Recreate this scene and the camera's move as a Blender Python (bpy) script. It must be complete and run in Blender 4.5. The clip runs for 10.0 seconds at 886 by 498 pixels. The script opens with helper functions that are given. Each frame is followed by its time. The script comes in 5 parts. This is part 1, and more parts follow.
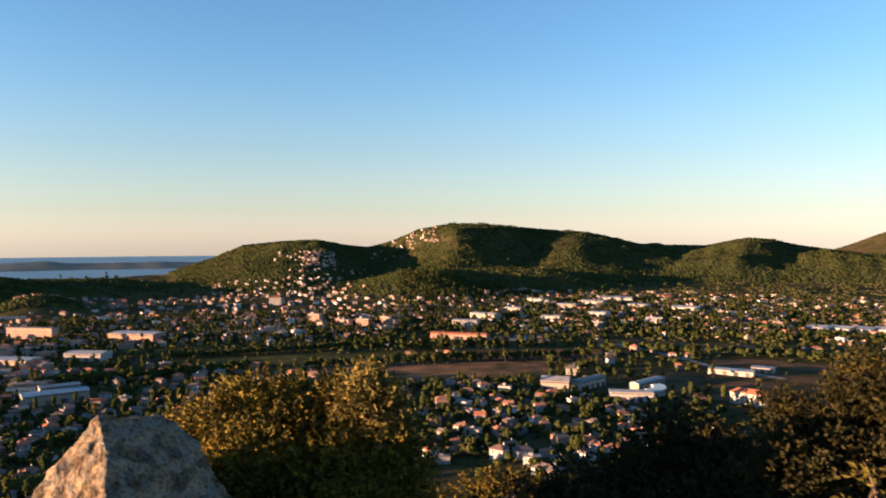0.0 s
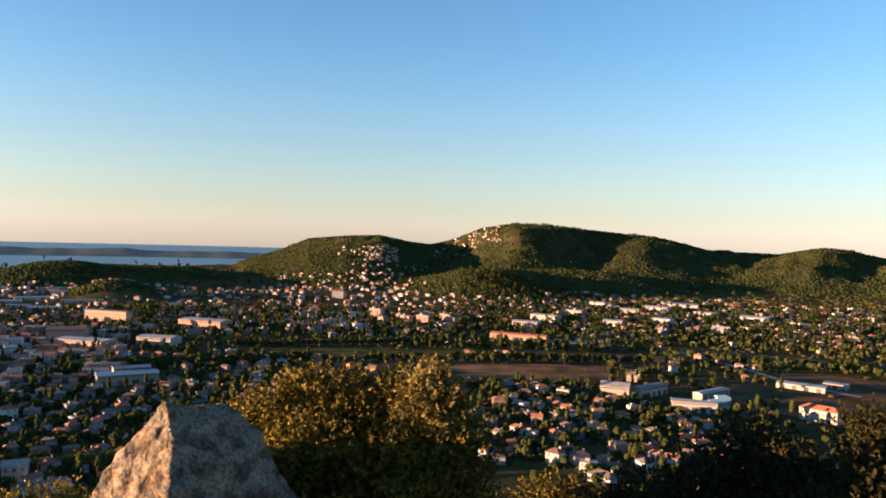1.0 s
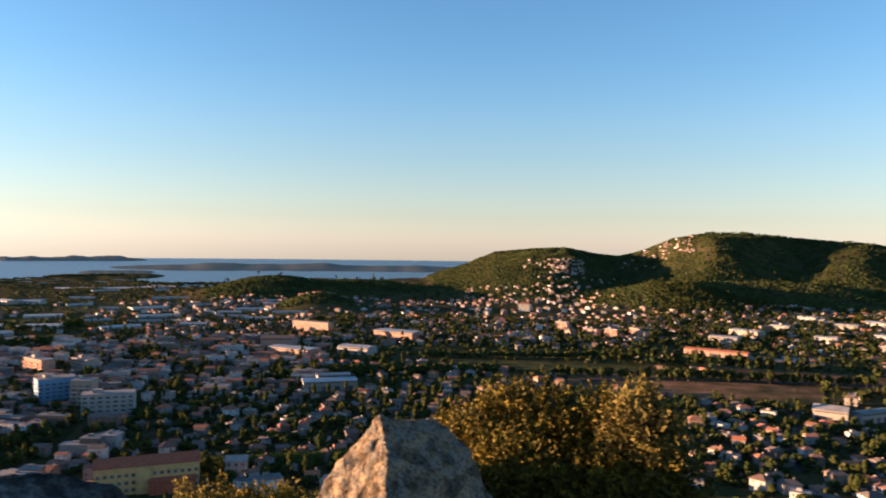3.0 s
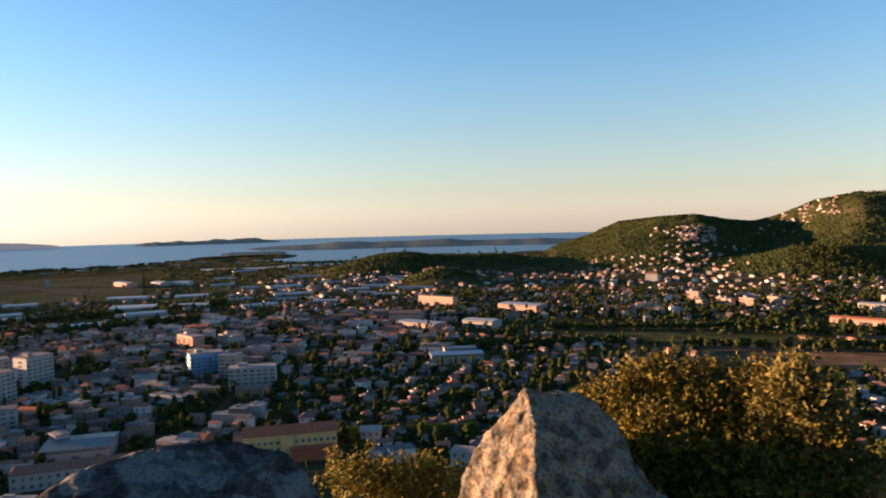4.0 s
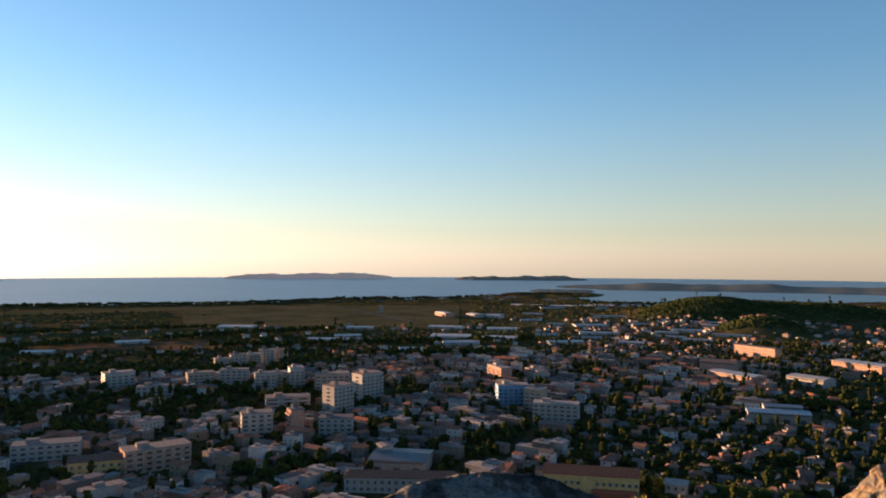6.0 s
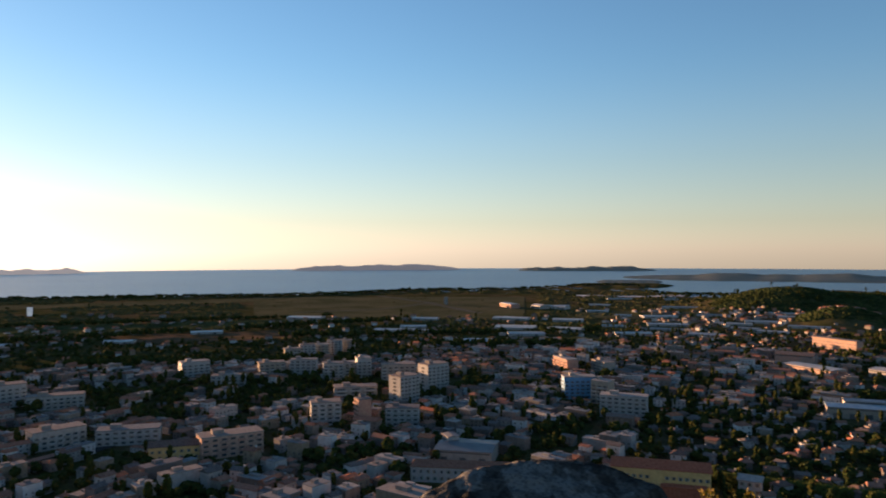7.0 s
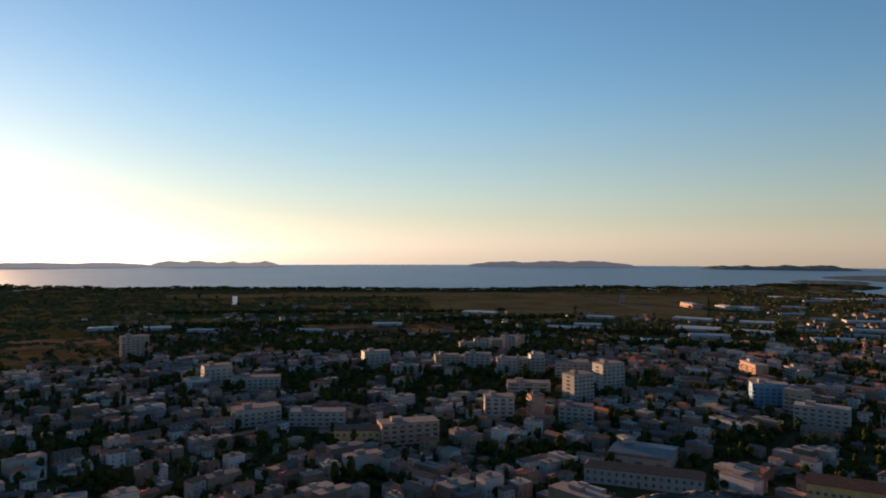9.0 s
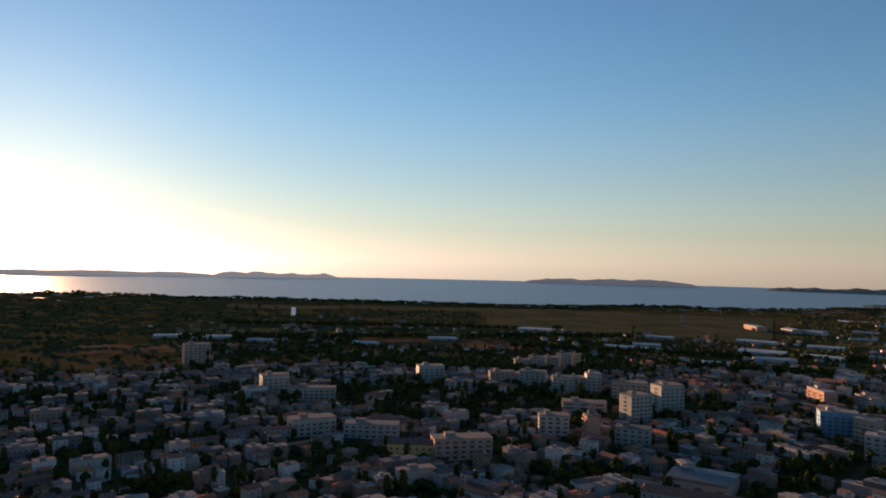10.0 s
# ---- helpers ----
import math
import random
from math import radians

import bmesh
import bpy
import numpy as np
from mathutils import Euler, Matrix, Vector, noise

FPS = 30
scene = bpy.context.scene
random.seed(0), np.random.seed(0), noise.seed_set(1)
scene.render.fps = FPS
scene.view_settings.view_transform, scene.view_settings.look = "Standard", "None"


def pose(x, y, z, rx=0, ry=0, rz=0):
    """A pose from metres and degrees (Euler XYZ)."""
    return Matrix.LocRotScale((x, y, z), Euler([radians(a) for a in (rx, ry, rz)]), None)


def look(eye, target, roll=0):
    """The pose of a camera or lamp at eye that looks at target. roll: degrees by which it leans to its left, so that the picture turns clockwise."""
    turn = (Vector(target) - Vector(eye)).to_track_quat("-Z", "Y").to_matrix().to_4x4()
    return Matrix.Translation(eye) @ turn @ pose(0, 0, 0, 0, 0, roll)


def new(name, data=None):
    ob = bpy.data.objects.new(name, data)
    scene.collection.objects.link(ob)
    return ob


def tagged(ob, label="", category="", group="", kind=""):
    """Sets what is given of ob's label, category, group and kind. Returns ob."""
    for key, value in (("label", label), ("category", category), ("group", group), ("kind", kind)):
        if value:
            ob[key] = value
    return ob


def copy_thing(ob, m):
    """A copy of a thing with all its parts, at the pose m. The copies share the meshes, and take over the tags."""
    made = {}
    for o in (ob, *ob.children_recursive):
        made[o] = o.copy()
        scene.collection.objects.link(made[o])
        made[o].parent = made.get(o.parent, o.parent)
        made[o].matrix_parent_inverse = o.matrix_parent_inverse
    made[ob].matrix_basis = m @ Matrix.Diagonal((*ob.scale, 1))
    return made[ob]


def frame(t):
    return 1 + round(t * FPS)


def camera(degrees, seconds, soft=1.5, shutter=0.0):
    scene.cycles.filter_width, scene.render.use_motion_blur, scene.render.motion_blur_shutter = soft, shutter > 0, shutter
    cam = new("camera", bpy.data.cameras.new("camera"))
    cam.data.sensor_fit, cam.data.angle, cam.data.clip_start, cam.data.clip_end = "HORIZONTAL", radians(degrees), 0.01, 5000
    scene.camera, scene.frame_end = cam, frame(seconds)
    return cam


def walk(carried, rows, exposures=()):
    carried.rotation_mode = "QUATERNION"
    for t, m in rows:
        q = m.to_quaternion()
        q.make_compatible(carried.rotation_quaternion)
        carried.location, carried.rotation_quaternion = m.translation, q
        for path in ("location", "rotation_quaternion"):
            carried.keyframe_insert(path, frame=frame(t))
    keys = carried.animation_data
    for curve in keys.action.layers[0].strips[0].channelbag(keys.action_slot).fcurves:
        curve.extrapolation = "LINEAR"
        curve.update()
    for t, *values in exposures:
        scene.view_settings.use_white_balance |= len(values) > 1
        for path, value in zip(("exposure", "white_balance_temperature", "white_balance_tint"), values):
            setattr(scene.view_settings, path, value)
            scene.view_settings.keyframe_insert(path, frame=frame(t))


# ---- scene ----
cam = camera(62.77, 10.0, soft=1.9, shutter=0.3)
EYE = 120.0
# seconds, offset of the eye x y z (m), yaw, pitch, roll (degrees)
PATH = [
    (0, 0.002, -0, -0, -0.606, -0.939, 0.05),
    (0.5, -0.017, 0.039, 0.003, 2.799, 0.239, 0.391),
    (1, -0.033, 0.081, -0.003, 4.335, -1.114, -1.835),
    (1.5, -0.073, 0.113, 0.003, 4.473, -0.409, -0.003),
    (2, -0.111, 0.127, 0.002, 5.343, -1.333, 0.405),
    (2.5, -0.128, 0.136, 0.005, 10.829, -0.778, -1.2),
    (3, -0.14, 0.133, 0.01, 18.864, -0.447, -0.826),
    (3.2, -0.148, 0.131, 0.008, 21.039, -0.506, 0.283),
    (4.3, -0.229, 0.047, 0.024, 31.533, -3.116, 1.086),
    (4.5, -0.238, 0.038, 0.024, 33.989, -2.76, 0.795),
    (5, -0.251, 0.028, 0.025, 40.032, -1.689, -0.147),
    (5.5, -0.257, 0.029, 0.035, 48.251, -0.015, -0.14),
    (5.7, -0.256, 0.032, 0.034, 50.403, 0.479, -0.28),
    (6.8, -0.191, 0.023, 0.027, 55.694, 0.339, 0.373),
    (7, -0.189, 0.023, 0.027, 57.385, 0.142, 0.208),
    (7.5, -0.179, 0.022, 0.09, 63.532, 1.649, -0.772),
    (8, -0.17, 0.021, 0.115, 67.151, 0.672, -1.625),
    (8.5, -0.164, 0.02, 0.12, 68.057, 0.455, 0.201),
    (9, -0.159, 0.019, 0.12, 71.043, -0.153, -0.137),
    (9.5, -0.156, 0.019, 0.12, 73.687, -0.053, -0.463),
    (10, -0.155, 0.018, 0.12, 75.496, 0.992, -1.229),
]
walk(cam, [(t, pose(x, y, EYE + z, 90 + p, r, w)) for t, x, y, z, w, p, r in PATH],
     exposures=[(0, 3.0, 5470, 12), (3.0, 2.98, 5400, 12), (4.5, 2.9, 5560, 12), (5.5, 2.75, 5660, 12), (7.5, 2.45, 5740, 12), (10.0, 2.03, 5600, 12)])

# ---- light ----
SUN_AZ, SUN_EL = 107.0, 4.2          # degrees to the left of +y, degrees up
world = bpy.data.worlds.new("sky_world")
scene.world = world
world.use_nodes = True
wn = world.node_tree.nodes
wl = world.node_tree.links
sky = wn.new("ShaderNodeTexSky")
sky.sky_type = "NISHITA"
sky.sun_disc = False
sky.sun_elevation = radians(SUN_EL + 1)   # refraction and haze lift the glow
sky.sun_rotation = radians(-SUN_AZ)
sky.altitude = 150
sky.air_density, sky.dust_density, sky.ozone_density = 1.0, 0.12, 2.1
# pale haze that thickens towards the horizon all round
haze = wn.new("ShaderNodeHueSaturation")
haze.inputs["Saturation"].default_value = 0.5
wl.new(sky.outputs[0], haze.inputs["Color"])
tint = wn.new("ShaderNodeMix")
tint.data_type, tint.blend_type = "RGBA", "MULTIPLY"
tint.inputs[0].default_value = 1.0
tint.inputs[7].default_value = (0.91, 0.825, 0.78, 1)
wl.new(haze.outputs[0], tint.inputs[6])
up = wn.new("ShaderNodeSeparateXYZ")
wl.new(wn.new("ShaderNodeTexCoord").outputs["Generated"], up.inputs[0])
thick = wn.new("ShaderNodeMapRange")
thick.interpolation_type = "SMOOTHSTEP"
thick.inputs["From Min"].default_value, thick.inputs["From Max"].default_value = -0.02, 0.26
thick.inputs["To Min"].default_value, thick.inputs["To Max"].default_value = 0.9, 0.0
wl.new(up.outputs[2], thick.inputs[0])
blend = wn.new("ShaderNodeMix")
blend.data_type = "RGBA"
wl.new(thick.outputs[0], blend.inputs[0])
deep = wn.new("ShaderNodeHueSaturation")       # the clear air overhead
deep.inputs["Saturation"].default_value = 1.04
wl.new(sky.outputs[0], deep.inputs["Color"])
wl.new(deep.outputs[0], blend.inputs[6])
wl.new(tint.outputs[2], blend.inputs[7])
wl.new(blend.outputs[2], wn["Background"].inputs[0])
wn["Background"].inputs[1].default_value = 0.04
sun = new("sun", bpy.data.lights.new("sun", "SUN"))
sun.data.energy, sun.data.angle, sun.data.color = 3.7, radians(0.5), (1.0, 0.52, 0.23)
sdir = Vector((-math.sin(radians(SUN_AZ)) * math.cos(radians(SUN_EL)), math.cos(radians(SUN_AZ)) * math.cos(radians(SUN_EL)), math.sin(radians(SUN_EL))))
sun.matrix_world = look(sdir * 300 + Vector((0, 0, EYE)), (0, 0, EYE))


# ---- materials ----
def material(name, rough=0.8, metal=0.0):
    m = bpy.data.materials.new(name)
    m.use_nodes = True
    b = m.node_tree.nodes["Principled BSDF"]
    b.inputs["Roughness"].default_value = rough
    b.inputs["Metallic"].default_value = metal
    b.inputs["Specular IOR Level"].default_value = 0.0 if rough >= 0.75 else 0.3
    return m, m.node_tree.nodes, m.node_tree.links, b


def ramp(n, l, fac, stops, constant=False):
    r = n.new("ShaderNodeValToRGB")
    r.color_ramp.interpolation = "CONSTANT" if constant else "LINEAR"
    el = r.color_ramp.elements
    while len(el) < len(stops):
        el.new(0.5)
    for e, (p, c) in zip(el, stops):
        e.position, e.color = p, (*c, 1)
    l.new(fac, r.inputs[0])
    return r.outputs[0]


def noise_tex(n, l, scale, detail=4, coord="Object", kind="ShaderNodeTexNoise"):
    t = n.new(kind)
    t.inputs["Scale"].default_value = scale
    if "Detail" in t.inputs:
        t.inputs["Detail"].default_value = detail
    c = n.new("ShaderNodeTexCoord") if coord != "World" else n.new("ShaderNodeNewGeometry")
    l.new(c.outputs["Position" if coord == "World" else coord], t.inputs["Vector"])
    return t.outputs[0] if kind == "ShaderNodeTexNoise" else t


def mix(n, l, fac, a, b, mode="MIX"):
    m = n.new("ShaderNodeMix")
    m.data_type, m.blend_type = "RGBA", mode
    for sock, v in ((m.inputs[0], fac), (m.inputs[6], a), (m.inputs[7], b)):
        if isinstance(v, (int, float)):
            sock.default_value = v
        elif isinstance(v, tuple):
            sock.default_value = (*v, 1)
        else:
            l.new(v, sock)
    return m.outputs[2]


def bump(n, l, b, height, strength, dist):
    k = n.new("ShaderNodeBump")
    k.inputs["Strength"].default_value, k.inputs["Distance"].default_value = strength, dist
    l.new(height, k.inputs["Height"])
    l.new(k.outputs[0], b.inputs["Normal"])


def varied(name, palette, island=False, rough=0.8, grain=0.6, grain_scale=0.5, metal=0.0, constant=True):
    """A palette picked per object (or per island of a joined mesh), with stains and grain."""
    m, n, l, b = material(name, rough, metal)
    if island:
        pick = n.new("ShaderNodeNewGeometry").outputs["Random Per Island"]
    else:
        pick = n.new("ShaderNodeObjectInfo").outputs["Random"]
    k = len(palette)
    col = ramp(n, l, pick, [(i / k, c) for i, c in enumerate(palette)], constant)
    stain = ramp(n, l, noise_tex(n, l, grain_scale, 5, "World"), [(0.3, (1 - grain,) * 3), (0.65, (1, 1, 1))])
    col = mix(n, l, 1.0, col, stain, "MULTIPLY")
    l.new(col, b.inputs["Base Color"])
    return m


WALLS = [(0.242, 0.209, 0.1705), (0.341, 0.319, 0.297), (0.209, 0.154, 0.121), (0.484, 0.462, 0.44), (0.264, 0.2035, 0.143), (0.165, 0.154, 0.143), (0.286, 0.264, 0.242), (0.55, 0.528, 0.506), (0.253, 0.1815, 0.143), (0.374, 0.352, 0.33), (0.143, 0.1265, 0.1155)]
ROOFS = [(0.234, 0.124, 0.088), (0.299, 0.156, 0.111), (0.169, 0.114, 0.094), (0.25, 0.145, 0.105), (0.4, 0.165, 0.095), (0.182, 0.143, 0.125), (0.143, 0.124, 0.117), (0.33, 0.15, 0.1)]
FLATS = [(0.2304, 0.2232, 0.216), (0.3024, 0.288, 0.2736), (0.1728, 0.1656, 0.1656), (0.2736, 0.2376, 0.2088)]
GREENS = [(0.0382, 0.052, 0.0149), (0.052, 0.0584, 0.0149), (0.0276, 0.0414, 0.0137), (0.0659, 0.0616, 0.017), (0.0446, 0.0553, 0.0201)]
mat_wall = varied("plaster", WALLS, rough=0.85, grain=0.25)
mat_wall_s = varied("plaster_joined", WALLS, True, 0.85, 0.25)
mat_roof = varied("clay_tile", ROOFS, rough=0.85, grain=0.4, grain_scale=0.9)
mat_roof_s = varied("clay_tile_joined", ROOFS, True, 0.85, 0.4, 0.9)
mat_redroof = varied("red_tile", [(0.36, 0.12, 0.07)], rough=0.85, grain=0.35, grain_scale=0.9)
mat_flat = varied("gravel_roof", FLATS, rough=0.9, grain=0.3)
mat_flat_s = varied("gravel_roof_joined", FLATS, True, 0.9, 0.3)
mat_block = varied("render_white", [(0.36, 0.33, 0.30), (0.32, 0.28, 0.24), (0.40, 0.38, 0.35), (0.30, 0.26, 0.21)], rough=0.8, grain=0.2)
mat_white = varied("white_paint", [(0.32, 0.315, 0.30)], rough=0.7, grain=0.2)
mat_yellow = varied("yellow_plaster", [(0.58, 0.40, 0.17)], rough=0.85, grain=0.2)
mat_pink = varied("pink_plaster", [(0.40, 0.24, 0.18), (0.44, 0.29, 0.22), (0.36, 0.25, 0.20)], rough=0.85, grain=0.25)
mat_blue = varied("blue_cladding", [(0.12, 0.26, 0.42)], rough=0.5, grain=0.2)
mat_sheet = varied("sheet_roof", [(0.29, 0.30, 0.30), (0.22, 0.235, 0.25), (0.34, 0.33, 0.31)], rough=0.45, grain=0.3, grain_scale=0.2, metal=0.2)
mat_bluesheet = varied("blue_sheet_roof", [(0.20, 0.29, 0.36)], rough=0.5, grain=0.3, grain_scale=0.2)
mat_darksheet = varied("dark_sheet_roof", [(0.09, 0.10, 0.11)], rough=0.5, grain=0.3, grain_scale=0.2)
mat_glass = varied("window_glass", [(0.06, 0.065, 0.07), (0.08, 0.08, 0.08), (0.13, 0.12, 0.11)], rough=0.25, grain=0.1)
mat_glass_s = varied("window_glass_joined", [(0.03, 0.035, 0.04), (0.05, 0.05, 0.05), (0.10, 0.09, 0.08)], True, 0.25, 0.1)
mat_bark = varied("bark", [(0.10, 0.075, 0.055)], rough=0.9, grain=0.5, grain_scale=8)
mat_scrub_s = varied("scrub_joined", [(0.07, 0.072, 0.028), (0.085, 0.078, 0.03), (0.06, 0.066, 0.026), (0.095, 0.082, 0.036)], True, 0.85, 0.35, 0.05)
mat_turquoise = varied("turquoise_sheet", [(0.42, 0.56, 0.55)], rough=0.5, grain=0.2, grain_scale=0.2)
mat_tree_s = varied("foliage_joined", GREENS, True, 0.75, 0.5, 0.35)
mat_hedge = varied("hedge_leaf", [(0.075, 0.09, 0.022), (0.06, 0.075, 0.02), (0.09, 0.10, 0.025)], True, 0.75, 0.35, 0.4)
mat_pine_s = varied("pine_wood", [(0.034, 0.046, 0.015), (0.045, 0.055, 0.018), (0.027, 0.038, 0.014), (0.055, 0.06, 0.02)], True, 0.8, 0.45, 0.02)
mat_asphalt = varied("asphalt", [(0.06, 0.058, 0.056)], rough=0.9, grain=0.3, grain_scale=0.05)


def leaf_material(name, palette):
    m, n, l, b = material(name, 0.7)
    b.inputs["Specular IOR Level"].default_value = 0.12
    pick = n.new("ShaderNodeNewGeometry").outputs["Random Per Island"]
    col = ramp(n, l, pick, [(i / max(1, len(palette) - 1), c) for i, c in enumerate(palette)])
    col = mix(n, l, 1.0, col, ramp(n, l, noise_tex(n, l, 3.0, 3), [(0.35, (0.6, 0.6, 0.6)), (0.65, (1, 1, 1))]), "MULTIPLY")
    l.new(col, b.inputs["Base Color"])
    tr = n.new("ShaderNodeBsdfTranslucent")
    l.new(col, tr.inputs[0])
    ms = n.new("ShaderNodeMixShader")
    ms.inputs[0].default_value = 0.14
    l.new(b.outputs[0], ms.inputs[1])
    l.new(tr.outputs[0], ms.inputs[2])
    l.new(ms.outputs[0], n["Material Output"].inputs[0])
    return m


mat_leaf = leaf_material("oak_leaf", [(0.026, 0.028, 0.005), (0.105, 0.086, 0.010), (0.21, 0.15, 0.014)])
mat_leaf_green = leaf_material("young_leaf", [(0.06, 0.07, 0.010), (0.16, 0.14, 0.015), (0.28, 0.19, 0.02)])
# oak leaf again, darkened in colour to stand in for shade
mat_leaf_shaded = leaf_material("oak_leaf_shaded", [(0.012, 0.014, 0.004), (0.022, 0.022, 0.006), (0.042, 0.034, 0.006)])
mat_leaf_pale = leaf_material("olive_leaf", [(0.08, 0.072, 0.018), (0.16, 0.13, 0.028), (0.20, 0.155, 0.04)])


def ground_material():
    """Plots of grass, tilled soil and scrub, bare earth between."""
    m, n, l, b = material("plain_soil", 0.95)
    vor = noise_tex(n, l, 0.011, 0, "World", "ShaderNodeTexVoronoi")
    sep = n.new("ShaderNodeSeparateColor")
    l.new(vor.outputs["Color"], sep.inputs[0])
    plots = ramp(n, l, sep.outputs[0], [(0, (0.055, 0.06, 0.025)), (0.2, (0.075, 0.066, 0.04)), (0.38, (0.055, 0.06, 0.025)), (0.55, (0.10, 0.078, 0.05)), (0.68, (0.05, 0.055, 0.025)), (0.84, (0.085, 0.08, 0.038))], True)
    scrub = ramp(n, l, noise_tex(n, l, 0.03, 8, "World"), [(0.38, (0.035, 0.045, 0.018)), (0.5, (0.06, 0.06, 0.03)), (0.62, (0.10, 0.085, 0.055))])
    col = mix(n, l, 0.45, plots, scrub)
    fine = ramp(n, l, noise_tex(n, l, 0.25, 8, "World"), [(0.3, (0.52, 0.51, 0.44)), (0.7, (1.0, 0.97, 0.84))])
    l.new(mix(n, l, 1.0, col, fine, "MULTIPLY"), b.inputs["Base Color"])
    return m


mat_ground = ground_material()


def soil(name, a, c, scale=0.02):
    m, n, l, b = material(name, 0.95)
    col = ramp(n, l, noise_tex(n, l, scale, 8, "World"), [(0.35, a), (0.65, c)])
    fine = ramp(n, l, noise_tex(n, l, 0.4, 6, "World"), [(0.3, (0.7, 0.7, 0.7)), (0.7, (1.1, 1.1, 1.1))])
    l.new(mix(n, l, 1.0, col, fine, "MULTIPLY"), b.inputs["Base Color"])
    return m


mat_dryfield = soil("dry_grass", (0.058, 0.063, 0.032), (0.095, 0.09, 0.052), 0.012)
mat_greenfield = soil("green_field", (0.04, 0.046, 0.02), (0.085, 0.088, 0.036), 0.06)
mat_earth = soil("bare_earth", (0.05, 0.052, 0.024), (0.24, 0.14, 0.08), 0.035)
mat_dark_earth = soil("tilled_earth", (0.055, 0.05, 0.026), (0.15, 0.095, 0.058), 0.03)
mat_yard = soil("paved_yard", (0.22, 0.20, 0.18), (0.30, 0.28, 0.25))


def hazed_backdrop(name, a, c, glow, strength):
    """Scrub of the far backdrop, with emission added to stand in for sea haze."""
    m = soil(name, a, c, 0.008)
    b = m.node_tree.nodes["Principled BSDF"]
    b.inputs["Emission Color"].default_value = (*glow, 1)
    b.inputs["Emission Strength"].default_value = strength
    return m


# the glow colours are painted haze; the land itself gives no light
mat_isle = hazed_backdrop("hazed_island_scrub", (0.10, 0.105, 0.10), (0.15, 0.15, 0.145), (1.0, 0.86, 0.82), 0.026)
mat_isle_far = hazed_backdrop("hazed_far_island_scrub", (0.10, 0.105, 0.10), (0.15, 0.15, 0.145), (1.0, 0.82, 0.70), 0.055)
mat_cape = hazed_backdrop("hazed_cape_wood", (0.05, 0.06, 0.05), (0.085, 0.09, 0.08), (0.70, 0.88, 1.0), 0.006)
mat_runway = soil("worn_concrete", (0.075, 0.078, 0.062), (0.10, 0.10, 0.082))
mat_salt = soil("salt_pan", (0.45, 0.45, 0.45), (0.6, 0.6, 0.6), 0.01)


def water_material():
    m, n, l, b = material("sea_water", 0.35)
    l.new(ramp(n, l, noise_tex(n, l, 0.002, 5, "World"), [(0.35, (0.035, 0.09, 0.15)), (0.65, (0.05, 0.115, 0.185))]), b.inputs["Base Color"])
    b.inputs["Specular IOR Level"].default_value = 0.32
    bump(n, l, b, noise_tex(n, l, 0.15, 6, "World"), 0.5, 1.5)
    return m


mat_water = water_material()


def rock_material(name, base, lichen, patch, low, pits):
    """Limestone with lichen patches of one size, darker blotches and small pits."""
    m, n, l, b = material(name, 0.92)
    col = ramp(n, l, noise_tex(n, l, 6.0, 9), [(0.34, tuple(c * 0.72 for c in base)), (0.5, base), (0.66, tuple(c * 1.3 for c in base))])
    lich = ramp(n, l, noise_tex(n, l, patch, 5), [(0.49, (0, 0, 0)), (0.53, (1, 1, 1))])
    col = mix(n, l, lich, col, lichen)
    dark = ramp(n, l, noise_tex(n, l, 12.0, 9), [(0.40, (low,) * 3), (0.52, (1, 1, 1))])
    col = mix(n, l, 1.0, col, dark, "MULTIPLY")
    spots = ramp(n, l, noise_tex(n, l, 60.0, 6), [(0.38, (pits,) * 3), (0.54, (1, 1, 1))])
    col = mix(n, l, 1.0, col, spots, "MULTIPLY")
    l.new(col, b.inputs["Base Color"])
    vor = noise_tex(n, l, 9.0, 0, "Object", "ShaderNodeTexVoronoi")
    h = n.new("ShaderNodeMath")
    h.operation = "ADD"
    l.new(noise_tex(n, l, 18.0, 10), h.inputs[0])
    l.new(vor.outputs["Distance"], h.inputs[1])
    bump(n, l, b, h.outputs[0], 0.85, 0.04)
    return m


mat_rock = rock_material("lichen_rock", (0.205, 0.158, 0.105), (0.175, 0.158, 0.128), 18.0, 0.5, 0.5)
mat_rock_grey = rock_material("blotched_rock", (0.062, 0.060, 0.056), (0.135, 0.132, 0.125), 7.0, 0.55, 0.6)


